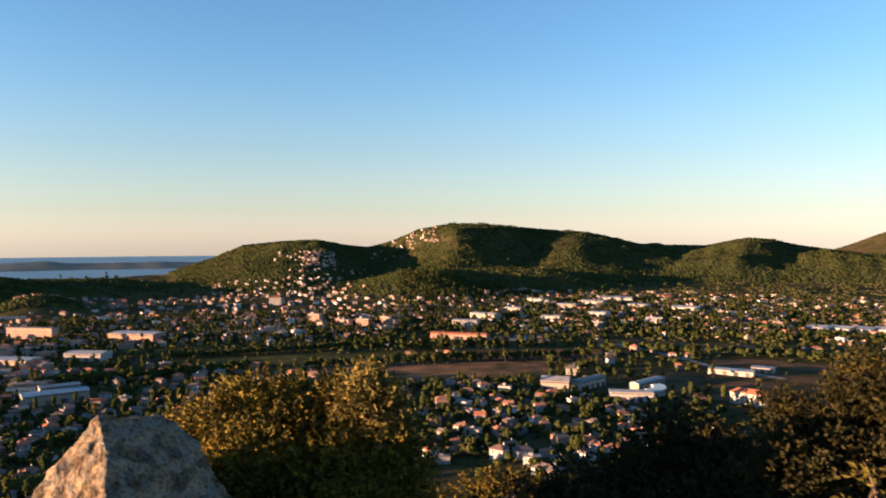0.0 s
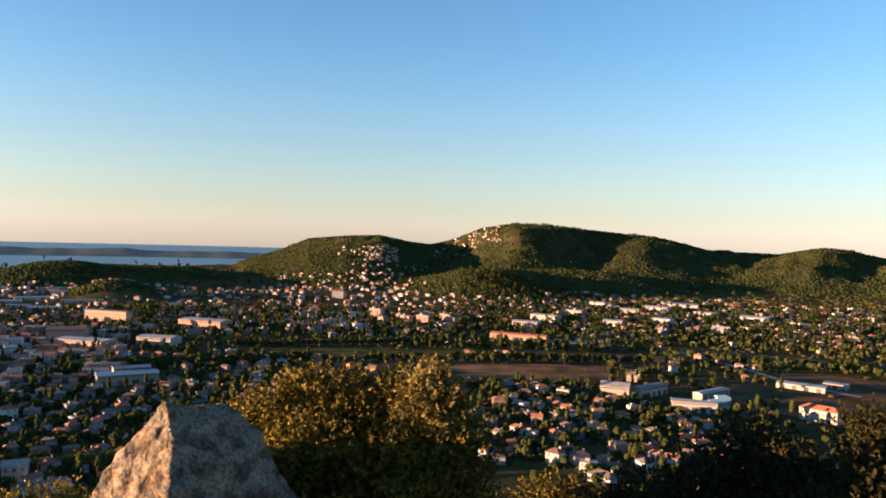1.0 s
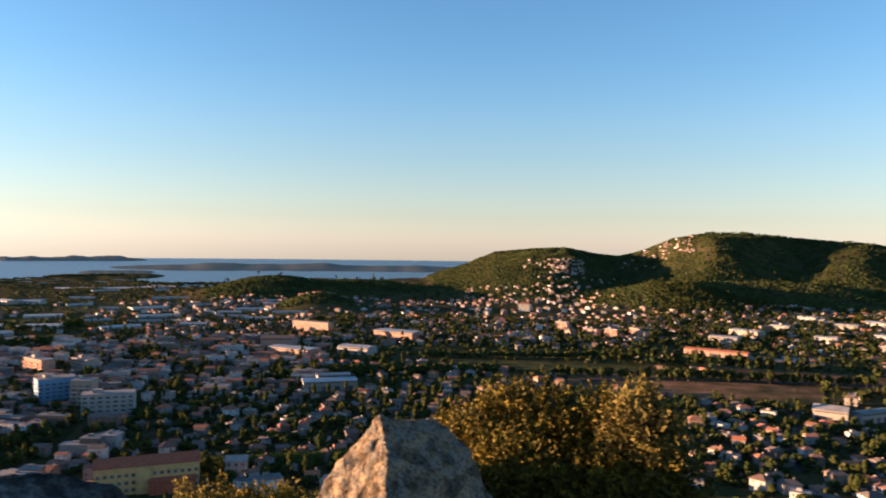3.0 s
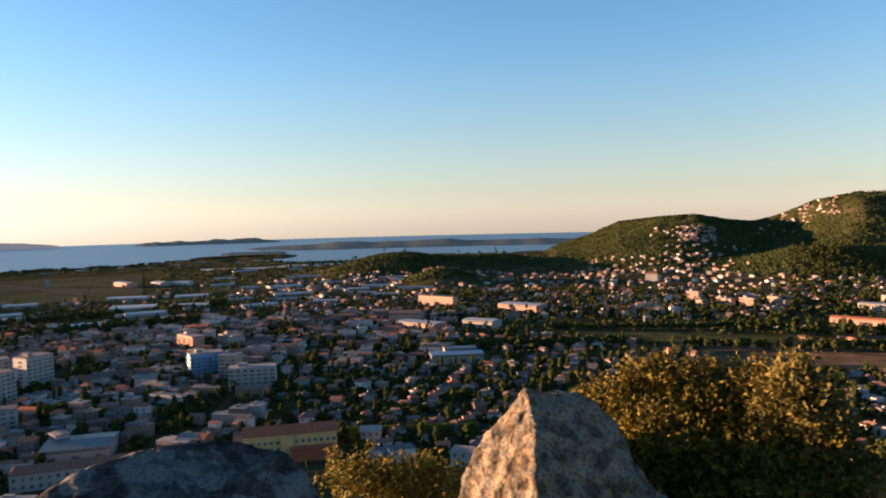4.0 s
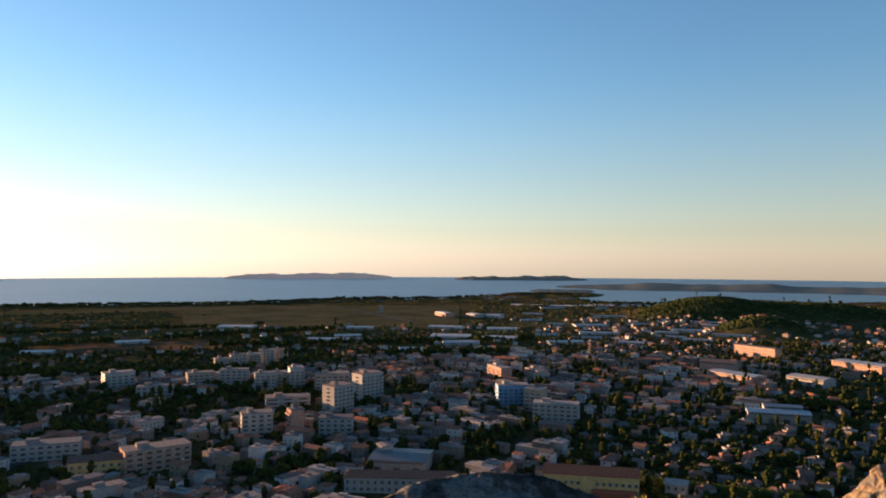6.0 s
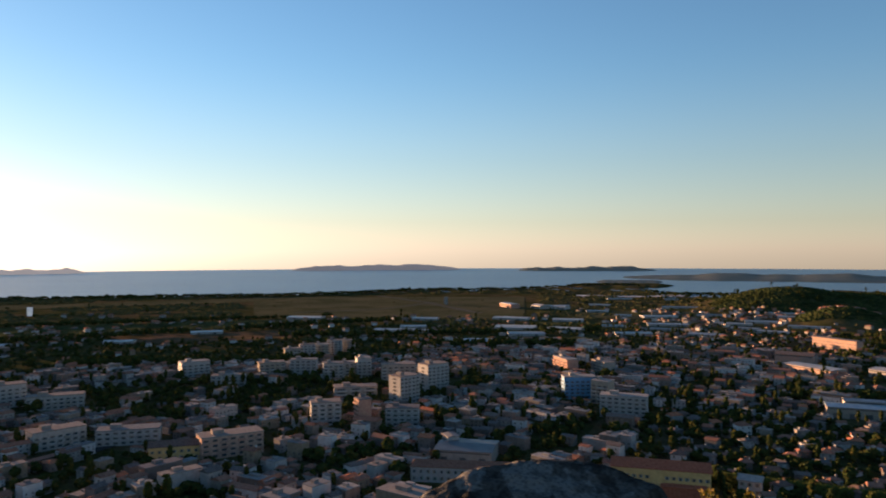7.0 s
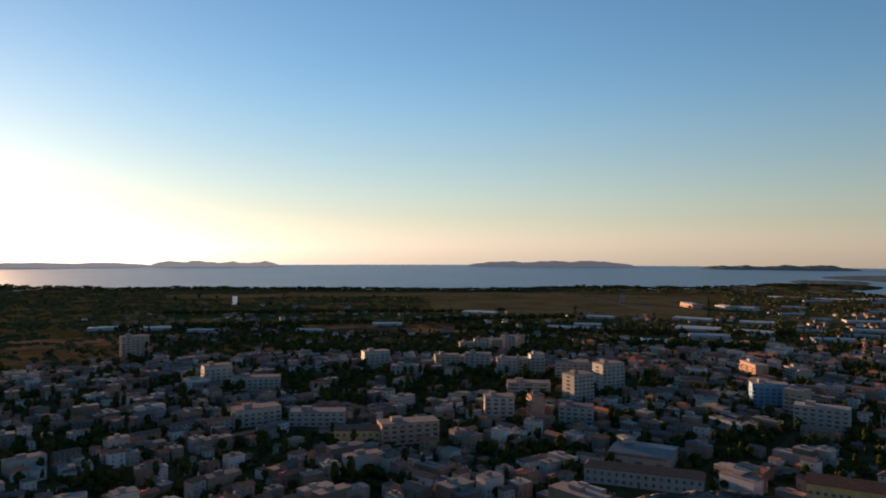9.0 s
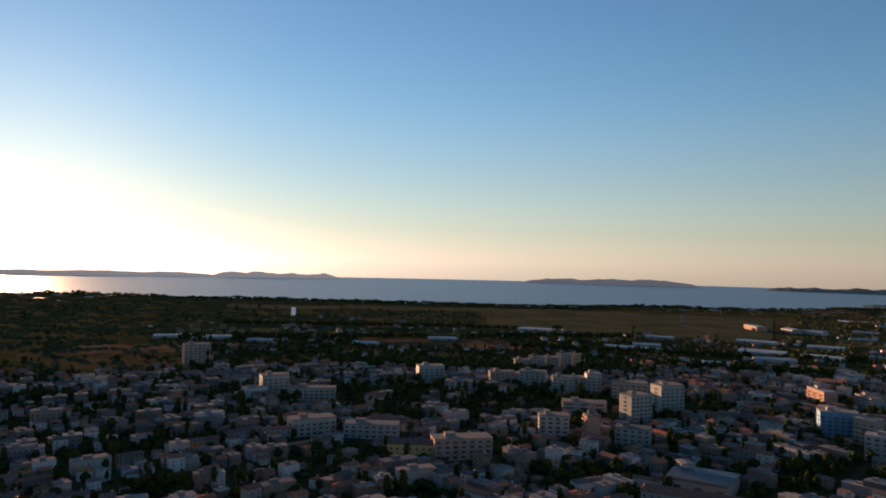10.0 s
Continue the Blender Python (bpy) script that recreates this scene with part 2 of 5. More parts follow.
# ---- mesh building ----
class Build:
    """Vertices and faces of one mesh, with a material index a face."""

    def __init__(self):
        self.v, self.f, self.m = [], [], []

    def face(self, pts, mi=0):
        k = len(self.v)
        self.v += [tuple(p) for p in pts]
        self.f.append(tuple(range(k, k + len(pts))))
        self.m.append(mi)
        return self

    def box(self, x0, x1, y0, y1, z0, z1, mi=0, bottom=False):
        k = len(self.v)
        self.v += [(x0, y0, z0), (x1, y0, z0), (x1, y1, z0), (x0, y1, z0), (x0, y0, z1), (x1, y0, z1), (x1, y1, z1), (x0, y1, z1)]
        fs = [(0, 1, 5, 4), (1, 2, 6, 5), (2, 3, 7, 6), (3, 0, 4, 7), (4, 5, 6, 7)] + ([(3, 2, 1, 0)] if bottom else [])
        self.f += [tuple(k + i for i in f) for f in fs]
        self.m += [mi] * len(fs)
        return self

    def roof(self, w, d, z, rise, over=0.5, hip=0.0, mi=0, thick=0.25):
        """A pitched roof along x with eaves, as a closed thick shell. hip: how far the ridge draws in."""
        k = len(self.v)
        x, y = w / 2 + over, d / 2 + over
        rx = x - hip
        zt = z + rise + thick
        self.v += [(-x, -y, z), (x, -y, z), (x, y, z), (-x, y, z), (-x, -y, z + thick), (x, -y, z + thick), (x, y, z + thick), (-x, y, z + thick), (-rx, 0, zt), (rx, 0, zt)]
        fs = [(0, 1, 5, 4), (1, 2, 6, 5), (2, 3, 7, 6), (3, 0, 4, 7), (4, 5, 9, 8), (6, 7, 8, 9), (5, 6, 9), (7, 4, 8), (3, 2, 1, 0)]
        self.f += [tuple(k + i for i in f) for f in fs]
        self.m += [mi] * len(fs)
        return self

    def mesh(self, name, mats):
        return np_mesh(name, np.array(self.v, float), self.f, self.m, mats)


def np_mesh(name, v, faces, mi, mats, smooth=False):
    if isinstance(faces, np.ndarray):
        return raw_mesh(name, v, faces.ravel(), np.full(len(faces), faces.shape[1]), mi, mats, smooth)
    return raw_mesh(name, v, np.array([i for f in faces for i in f]), np.array([len(f) for f in faces]), mi, mats, smooth)


def raw_mesh(name, v, loops, counts, mi, mats, smooth):
    me = bpy.data.meshes.new(name)
    me.vertices.add(len(v))
    me.vertices.foreach_set("co", np.asarray(v, np.float32).ravel())
    me.loops.add(len(loops))
    me.loops.foreach_set("vertex_index", loops.astype(np.int32))
    me.polygons.add(len(counts))
    me.polygons.foreach_set("loop_start", np.concatenate([[0], np.cumsum(counts)[:-1]]).astype(np.int32))
    for m in mats:
        me.materials.append(m)
    if mi is not None:
        me.polygons.foreach_set("material_index", np.asarray(mi, np.int32))
    me.polygons.foreach_set("use_smooth", np.full(len(counts), smooth))
    me.update(calc_edges=True)
    return me


def part(name, data, parent, label="", at=None, mats=()):
    """One mesh object under a thing or a part; data is a mesh or a Build."""
    if isinstance(data, Build):
        data = data.mesh(name, mats)
    ob = new(name, data)
    ob.parent = parent
    if at is not None:
        ob.matrix_basis = at
    return tagged(ob, label)


def thing(name, m, label, category, group="", kind=""):
    ob = new(name)
    ob.matrix_basis = m
    ob.empty_display_size = 0.2
    return tagged(ob, label, category, group, kind)


def scatter(name, builds, places, mats, label, category, smooth=False, kind="stuff"):
    """Joins many placed copies of a few Builds into one mesh. places: (which, x, y, z, turn, sx, sy, sz)."""
    pl = np.array(places, float)
    vs, loops, counts, ms, k = [], [], [], [], 0
    for w, b in enumerate(builds):
        q = pl[pl[:, 0] == w]
        if not len(q):
            continue
        v = np.array(b.v, float)
        p = v[None] * q[:, None, 5:8]
        c, s = np.cos(q[:, 4:5]), np.sin(q[:, 4:5])
        out = np.stack([p[:, :, 0] * c - p[:, :, 1] * s, p[:, :, 0] * s + p[:, :, 1] * c, p[:, :, 2]], 2) + q[:, None, 1:4]
        vs.append(out.reshape(-1, 3))
        flat = np.array([i for f in b.f for i in f])
        loops.append((flat[None] + k + len(v) * np.arange(len(q))[:, None]).ravel())
        counts.append(np.tile([len(f) for f in b.f], len(q)))
        ms.append(np.tile(b.m, len(q)))
        k += len(v) * len(q)
    me = raw_mesh(name, np.concatenate(vs), np.concatenate(loops), np.concatenate(counts), np.concatenate(ms), mats, smooth)
    return tagged(new(name, me), label, category, kind=kind)


def polar(az, r):
    return -r * math.sin(radians(az)), r * math.cos(radians(az))


def azr(x, y):
    return math.degrees(math.atan2(-x, y)), math.hypot(x, y)


# ---- terrain ----
CREST_AZ = [-60, -45, -36, -31, -29.4, -26.9, -24.7, -23.2, -20.5, -17.7, -15.7, -11.9, -7.5, -3.5, -1.3, 1.3, 3.6, 5.3, 7.1, 9.3, 11.8, 14.8, 17.2, 20, 22.5]
CREST_EL = [-1.5, -1.2, -1.3, -1.1, -0.9, -0.55, -0.08, -0.05, -0.55, -0.55, -0.45, 0.42, 0.8, 1.1, 1.1, 0.7, -0.3, -0.72, -0.55, -0.15, -0.25, -0.55, -1.6, -2.4, -3.1]
FOLD_AZ = [-36, -30, -26, -23, -21, -18.5, -16, -14, -12, -9.5, -7.6, -5, -2, 0.5, 3.6, 6, 9, 12, 16]
FOLD = [-0.1, 0.1, -0.18, 0.26, 0.2, -0.18, 0.02, 0.16, 0.24, 0.08, -0.42, -0.05, 0.4, 0.15, -0.42, -0.05, 0.28, 0.16, 0]
FOOT_AZ = [-60, -36, -26, -14, -5, 4, 8, 12, 17, 22]
FOOT_R = [1900, 1950, 1900, 1680, 1650, 1560, 1400, 1330, 1450, 1900]
COAST_AZ = [-60, 10, 18, 20.6, 24.5, 28.7, 33.3, 35.6, 39.6, 41.5, 42.5, 46.5, 50.7, 54.7, 58.5, 62.1, 65.5, 70, 80, 88, 95, 103, 115, 140]
COAST_R = [4960, 4960, 2700, 2440, 2300, 2390, 2262, 2050, 2040, 2150, 2600, 2507, 2279, 2220, 2233, 2145, 2051, 2010, 2060, 2141, 2218, 2440, 2700, 3200]


def smooth(a, b, x):
    t = np.clip((x - a) / (b - a), 0, 1)
    return t * t * (3 - 2 * t)


WAVE_SETS = {}


def waves(x, y, length, seed):
    """A cheap smooth field of about -1 to 1, the sum of turned sines."""
    if seed not in WAVE_SETS:
        rng = np.random.RandomState(seed)
        WAVE_SETS[seed] = [(rng.uniform(0, 6.28), rng.uniform(0, 6.28), rng.uniform(0.7, 1.9)) for i in range(6)]
    s = 0
    for a, ph, k in WAVE_SETS[seed]:
        k = k * 6.28 / length
        s = s + np.sin((x * np.cos(a) + y * np.sin(a)) * k + ph + 0.8 * np.sin((x * np.sin(a) - y * np.cos(a)) * k * 0.6))
    return s / 3.2


def knoll(x, y, az, r, h, ra, rr):
    cx, cy = polar(az, r)
    ux, uy = polar(az, 1)
    along, across = (x - cx) * ux + (y - cy) * uy, (x - cx) * -uy + (y - cy) * ux
    return h * np.exp(-(np.abs(along / rr) ** 2.4 + np.abs(across / ra) ** 2.4))


def height(x, y):
    x, y = np.asarray(x, float), np.asarray(y, float)
    r = np.hypot(x, y)
    az = np.degrees(np.arctan2(-x, y))
    z = 1.6 + 0.5 * waves(x, y, 260, 1) + 0.004 * np.clip(900 - r, 0, 900)
    # the ridge of hills across the plain
    rc = 2480 + 120 * waves(x * 0.3, y * 0.3, 500, 2)
    zc = EYE - 6 + rc * np.tan(np.radians(np.interp(az, CREST_AZ, CREST_EL, left=-3, right=-4)))
    foot = np.interp(az, FOOT_AZ, FOOT_R)
    s = (r - foot) / (rc - foot)
    rise = smooth(-0.08, 1.0, s) ** 1.15 * (1 - 0.75 * smooth(1.0, 2.1, s))
    spur = waves(x, y, 620, 3) * 0.55 + waves(x, y, 260, 4) * 0.3
    body = np.clip(zc, 0, None) * rise
    lean = az + 2.2 * (s - 0.6) + 0.8 * waves(x, y, 480, 14)
    fold = np.interp(lean, FOLD_AZ, FOLD) * smooth(0.05, 0.45, s) * (1 - smooth(0.86, 1.04, s))
    slope = body * (1 + fold + 0.26 * spur * np.clip(1 - np.abs(s - 0.45) / 0.5, 0, 1))
    brow = EYE - 6 + r * (zc - EYE + 6) / rc - 22 * np.clip(1 - s, 0, 0.5) - z
    z = z + np.where(s < 1, np.minimum(slope, np.maximum(brow, 0)), slope) + 5 * waves(x, y, 110, 5) * rise * (s < 1)
    z = z + knoll(x, y, 1.2, 1560, 42, 130, 190) + knoll(x, y, -7, 1720, 38, 170, 110)
    z = z + knoll(x, y, 32.4, 1620, 39, 120, 170) + knoll(x, y, 28.5, 1310, 25, 62, 75) + knoll(x, y, 25.5, 1800, 24, 150, 200)
    # a far ridge past the last hill
    z = z + 150 * np.exp(-(((az + 33.6) / 4.0) ** 2)) * smooth(3300, 4100, r) * (1 - 0.5 * smooth(4100, 4900, r))
    # the sea bed
    coast = np.interp(az, COAST_AZ, COAST_R)
    z = np.where(r > coast, -6 + (z + 6) * (1 - smooth(0, 45, r - coast)), z)
    # the steep hill underfoot
    top = 118.3 - 0.62 * np.clip(r - 1.6, 0, None) + 2.5 * waves(x, y, 60, 6) * smooth(8, 60, r)
    return np.maximum(z, np.where(r < 260, top, -99))


# the mesh's own grid of turns and ranges, to rest things on it
AZS = np.radians(np.concatenate([np.arange(-180, -62, 4.0), np.arange(-62, 122, 0.4), np.arange(122, 180, 4.0)]))
RRS = np.concatenate([[0.6, 1.2, 2, 3, 4.5, 6.5], np.geomspace(9, 1000, 60), np.arange(1020, 3000, 22), np.geomspace(3010, 4960, 26)])
AA, RR = np.meshgrid(AZS, RRS)
ZZ = height(-RR * np.sin(AA), RR * np.cos(AA))
AZ_LIST, R_LIST, Z_LIST = AZS.tolist(), RRS.tolist(), ZZ.tolist()


def ground_z(x, y):
    a, r = math.atan2(-x, y), math.hypot(x, y)
    i = min(max(bisect_left(AZ_LIST, a), 1), len(AZ_LIST) - 1)
    j = min(max(bisect_left(R_LIST, r), 1), len(R_LIST) - 1)
    u = (a - AZ_LIST[i - 1]) / (AZ_LIST[i] - AZ_LIST[i - 1])
    w = (r - R_LIST[j - 1]) / (R_LIST[j] - R_LIST[j - 1])
    lo, hi = Z_LIST[j - 1], Z_LIST[j]
    return (lo[i - 1] * (1 - u) + lo[i] * u) * (1 - w) + (hi[i - 1] * (1 - u) + hi[i] * u) * w


def bisect_left(seq, v):
    lo, hi = 0, len(seq)
    while lo < hi:
        mid = (lo + hi) // 2
        if seq[mid] < v:
            lo = mid + 1
        else:
            hi = mid
    return lo


def build_ground():
    v = np.stack([-RR * np.sin(AA), RR * np.cos(AA), ZZ], 2).reshape(-1, 3)
    n, k = len(AZS), len(RRS)
    i, j = np.meshgrid(np.arange(n), np.arange(k - 1))
    i2 = (i + 1) % n
    f = np.stack([j * n + i, (j + 1) * n + i, (j + 1) * n + i2, j * n + i2], 2).reshape(-1, 4)
    faces = [tuple(q) for q in f.tolist()] + [tuple(range(n))]
    ob = new("ground", np_mesh("ground", v, faces, None, [mat_ground], True))
    return tagged(ob, "dry soil, plots and scrub of a wide coastal plain", "ground", kind="structure")


build_ground()


def disc(name, radius, z, mats, label, category):
    b = Build()
    b.face([(radius * math.cos(i * math.pi / 180), radius * math.sin(i * math.pi / 180), z) for i in range(360)])
    return tagged(new(name, b.mesh(name, mats)), label, category, kind="structure")


disc("water", 4950, 0.0, [mat_water], "calm blue evening sea out to the horizon", "sea")


def land_strip(name, az0, az1, r0, r1, crest, label, seed, mat=None, bumps=0.35, skew=0.5):
    """A long low island or spit: a ridge along an arc with a wavy crest."""
    n, k = 90, 9
    v = []
    for i in range(n + 1):
        u = i / n
        az = az0 + (az1 - az0) * u
        end = min(1, 7 * u, 7 * (1 - u)) ** 0.7
        wob = 0.5 + 0.4 * math.sin(u * 9 + seed) * math.sin(u * 17 + 2 * seed) + 0.09 * math.sin(u * 47 + seed) + 0.06 * math.sin(u * 83 + 3 * seed)
        h = crest * end * (1 - bumps + bumps * 1.4 * wob)
        ra, rb = (r0 + r1) / 2, (r1 - r0) / 2 * (0.25 + 0.75 * end)
        for j in range(k + 1):
            s = j / k
            x, y = polar(az, ra + rb * (2 * s - 1) + 8 * math.sin(u * 60 + seed))
            v.append((x, y, -1.0 + (h + 1) * math.sin(math.pi * s) ** 0.8))
    f = np.array([(i * (k + 1) + j, (i + 1) * (k + 1) + j, (i + 1) * (k + 1) + j + 1, i * (k + 1) + j + 1) for i in range(n) for j in range(k)])
    ob = new(name, np_mesh(name, np.array(v), f, None, [mat or mat_isle], True))
    return tagged(ob, label, "island", kind="structure")


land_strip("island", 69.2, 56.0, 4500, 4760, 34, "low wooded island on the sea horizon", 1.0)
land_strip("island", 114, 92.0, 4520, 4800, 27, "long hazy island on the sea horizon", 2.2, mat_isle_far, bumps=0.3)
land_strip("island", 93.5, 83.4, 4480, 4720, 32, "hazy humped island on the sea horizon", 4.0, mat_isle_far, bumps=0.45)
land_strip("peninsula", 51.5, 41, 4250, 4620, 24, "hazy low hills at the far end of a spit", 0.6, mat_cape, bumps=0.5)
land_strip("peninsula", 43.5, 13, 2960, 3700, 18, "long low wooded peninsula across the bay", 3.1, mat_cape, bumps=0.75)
land_strip("sandbar", 47.5, 39.8, 2350, 2750, 4, "scrub-covered neck of a sandbar", 5.2, mat_ground)
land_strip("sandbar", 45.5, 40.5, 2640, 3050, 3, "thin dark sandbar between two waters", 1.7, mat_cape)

rnd = random.Random(7)
taken = []            # x, y, radius of plots that are built over


def free(x, y, rad):
    return all((x - a) ** 2 + (y - b) ** 2 > (rad + c) ** 2 for a, b, c in taken)


# ---- fields, yards and roads laid on the plain ----
def draped(name, corners, mat, label, category, lift=0.3, steps=14):
    """A four-cornered plot that follows the ground."""
    a, b, c, d = [np.array(p, float) for p in corners]
    v = []
    for i in range(steps + 1):
        for j in range(steps + 1):
            u, w = i / steps, j / steps
            p = (a * (1 - u) + b * u) * (1 - w) + (d * (1 - u) + c * u) * w
            v.append((p[0], p[1], ground_z(*p) + lift))
    f = np.array([(i * (steps + 1) + j, (i + 1) * (steps + 1) + j, (i + 1) * (steps + 1) + j + 1, i * (steps + 1) + j + 1) for i in range(steps) for j in range(steps)])
    return tagged(new(name, np_mesh(name, np.array(v), f, None, [mat], True)), label, category, kind="structure")


def sector(name, az0, az1, r0, r1, mat, label, category="field", lift=0.3, skew=0.0):
    return draped(name, [polar(az0, r0), polar(az1, r0 + skew), polar(az1, r1 + skew), polar(az0, r1)], mat, label, category, lift)


def road(pts, width, label, mat=None, lift=0.5):
    """A carriageway along a few places (azimuth, range)."""
    p = [np.array(polar(*q)) for q in pts]
    v = []
    line = [p[i] + (p[i + 1] - p[i]) * k / 12 for i in range(len(p) - 1) for k in range(12)] + [p[-1]]
    for i, q in enumerate(line):
        t = line[min(i + 1, len(line) - 1)] - line[max(i - 1, 0)]
        t = np.array((-t[1], t[0])) / np.hypot(*t) * width / 2
        for s in (-1, 1):
            x, y = q + s * t
            v.append((x, y, ground_z(x, y) + lift))
    f = np.array([(2 * i, 2 * i + 2, 2 * i + 3, 2 * i + 1) for i in range(len(line) - 1)])
    return tagged(new("road", np_mesh("road", np.array(v), f, None, [mat or mat_asphalt], False)), label, "road", kind="structure")


sector("airfield", 72, 51, 1330, 1930, mat_dryfield, "wide dry grass of an airfield", "airfield", 0.3, -60)
sector("meadow", 92, 71.8, 1760, 1890, mat_dryfield, "dry meadow behind the beach", "meadow", 0.3)
road([(62.5, 1930), (58.5, 1640), (54.5, 1380)], 18, "pale concrete runway across the airfield", mat_runway)
road([(58.2, 1650), (62.5, 1480), (69, 1420)], 10, "pale taxiway on the airfield", mat_runway)
sector("field", 9, -9, 600, 690, mat_earth, "bare brown earth beside the town")
sector("field", -1, -13, 700, 780, mat_dark_earth, "tilled brown field")
sector("field", -16, -34, 560, 640, mat_dark_earth, "dark ploughed field")
sector("field", -21, -36, 655, 760, mat_dark_earth, "wide dark ploughed field")
sector("field", -12, -24, 790, 850, mat_earth, "dry brown field")
sector("field", -25, -38, 800, 900, mat_greenfield, "green meadow on the plain")
sector("field", 18, 3, 690, 740, mat_greenfield, "green allotment field")
sector("field", 14, 4, 790, 830, mat_greenfield, "green strip of grass")
sector("field", 57, 46, 930, 1010, mat_greenfield, "green market garden")
sector("field", 66, 55, 1060, 1180, mat_greenfield, "green market garden")
sector("field", 82, 69, 1010, 1120, mat_dark_earth, "dark tilled field")
sector("field", 95, 80, 1180, 1350, mat_greenfield, "green pasture on the plain")
sector("field", 78, 66, 1180, 1310, mat_greenfield, "green pasture on the plain")
sector("field", 102, 88, 960, 1060, mat_dark_earth, "dark tilled field")
sector("field", 50, 40, 1120, 1220, mat_greenfield, "green market garden")
sector("field", 47, 38, 1300, 1450, mat_dryfield, "dry grass field")
sector("yard", -2, -9, 830, 880, mat_yard, "paved yard before warehouses", "yard")
sector("yard", -19.5, -24.5, 1150, 1240, mat_yard, "pale empty car park", "yard")
sector("salt_pan", 41, 34.5, 1930, 2030, mat_salt, "pale salt pans by the shore", "salt pan")
sector("salt_pan", 47, 41, 1900, 1960, mat_salt, "pale salt pan by the shore", "salt pan")
sector("canal", 87.2, 86.85, 1540, 1800, mat_water, "straight canal shining towards the sea", "canal", 0.4)
road([(8, 640), (1, 668), (-6, 690), (-14, 742), (-17, 800), (-15, 880)], 7, "grey road winding across the plain")
road([(-13.5, 830), (-19, 735), (-21.5, 690), (-26, 660)], 8, "pale dusty road by the fields", mat_yard)
road([(-7.6, 420), (-7.4, 500), (-7.0, 585)], 7, "straight street between the villas")
road([(42, 395), (33, 395), (25, 400)], 8, "street along a clipped row of trees")
road([(60, 400), (52, 470), (49, 600), (47, 760)], 9, "town street between the houses")
road([(90, 430), (78, 520), (66, 610), (56, 690)], 9, "town street between the houses")


# ---- houses ----
def house_builds(w, d, h, rise, flat=False, hip=0.0):
    wall = Build().box(-w / 2, w / 2, -d / 2, d / 2, -1.5, h)
    if not flat:
        wall.face([(-w / 2, -d / 2, h), (w / 2, -d / 2, h), (w / 2, d / 2, h), (-w / 2, d / 2, h)])
    if flat:
        roof = Build().box(-w / 2 - 0.15, w / 2 + 0.15, -d / 2 - 0.15, d / 2 + 0.15, h, h + 0.45, bottom=True)
        roof.box(-w * 0.2, w * 0.05, -d * 0.1, d * 0.25, h + 0.45, h + 2.2)
    else:
        roof = Build().roof(w, d, h, rise, 0.5, hip)
    return wall, roof


def window_places(w, d, h):
    """Places of windows on the front and on one side."""
    out = []
    floors = max(1, int(h // 3))
    bays = max(2, int(w // 4))
    for k in range(floors):
        for i in range(bays):
            out.append((-w / 2 + w * (i + 0.5) / bays, -d / 2 - 0.02, 1.7 + 3.0 * k, 0))
    for k in range(floors):
        out.append((-w / 2 - 0.02, -d * 0.2, 1.7 + 3.0 * k, -90))
        out.append((-w / 2 - 0.02, d * 0.2, 1.7 + 3.0 * k, -90))
    return out


WINDOW_MESH = Build().box(-0.5, 0.5, -0.06, 0.06, -0.75, 0.75, bottom=True).mesh("window", [mat_glass])
SHUTTER_MESH = Build().box(-0.22, 0.22, -0.09, 0.02, -0.8, 0.8, bottom=True).mesh("shutter", [varied("shutter_paint", [(0.20, 0.24, 0.20), (0.30, 0.22, 0.15), (0.28, 0.30, 0.32)], rough=0.7, grain=0.2)])
DOOR_MESH = Build().box(-0.55, 0.55, -0.06, 0.06, 0, 2.1, bottom=True).mesh("door", [varied("door_paint", [(0.14, 0.09, 0.06), (0.10, 0.13, 0.12)], rough=0.6, grain=0.2)])
CHIMNEY_MESH = Build().box(-0.45, 0.45, -0.35, 0.35, -1.2, 1.3).box(-0.6, 0.6, -0.5, 0.5, 1.3, 1.5, bottom=True).mesh("chimney", [mat_wall])


def make_house(name, m, w, d, h, rise, flat, hip, label, category, group, windows=6):
    ob = thing(name, m, label, category, group)
    wall, roof = house_builds(w, d, h, rise, flat, hip)
    part("wall", wall, ob, mats=[mat_wall])
    part("roof", roof, ob, mats=[mat_flat if flat else mat_roof])
    for x, y, z, a in window_places(w, d, h)[:windows]:
        part("window", WINDOW_MESH, ob, at=pose(x, y, z, 0, 0, a))
    part("door", DOOR_MESH, ob, at=pose(w * 0.31, -d / 2 - 0.03, 0.0))
    if not flat:
        part("chimney", CHIMNEY_MESH, ob, at=pose(w * 0.28, d * 0.12, h + rise * 0.8))
    return ob


def stuff_build(w, d, h, rise, flat=False, hip=0.0, small=False):
    """One joined house: walls 0, tiles or gravel 1, panes 2."""
    b = Build()
    wall, roof = house_builds(w, d, h, rise, flat, hip)
    for src, mi in ((wall, 0), (roof, 3 if flat else 1)):
        k = len(b.v)
        b.v += src.v
        b.f += [tuple(i + k for i in f) for f in src.f]
        b.m += [mi] * len(src.f)
    for x, y, z, a in ([] if small else window_places(w, d, h)):
        c, s = math.cos(radians(a)), math.sin(radians(a))
        pts = [(x + c * u + s * 0.06, y + s * u - c * 0.06, z + t) for u, t in ((-0.55, -0.75), (0.55, -0.75), (0.55, 0.75), (-0.55, 0.75))]
        b.face(pts, 2)
    return b


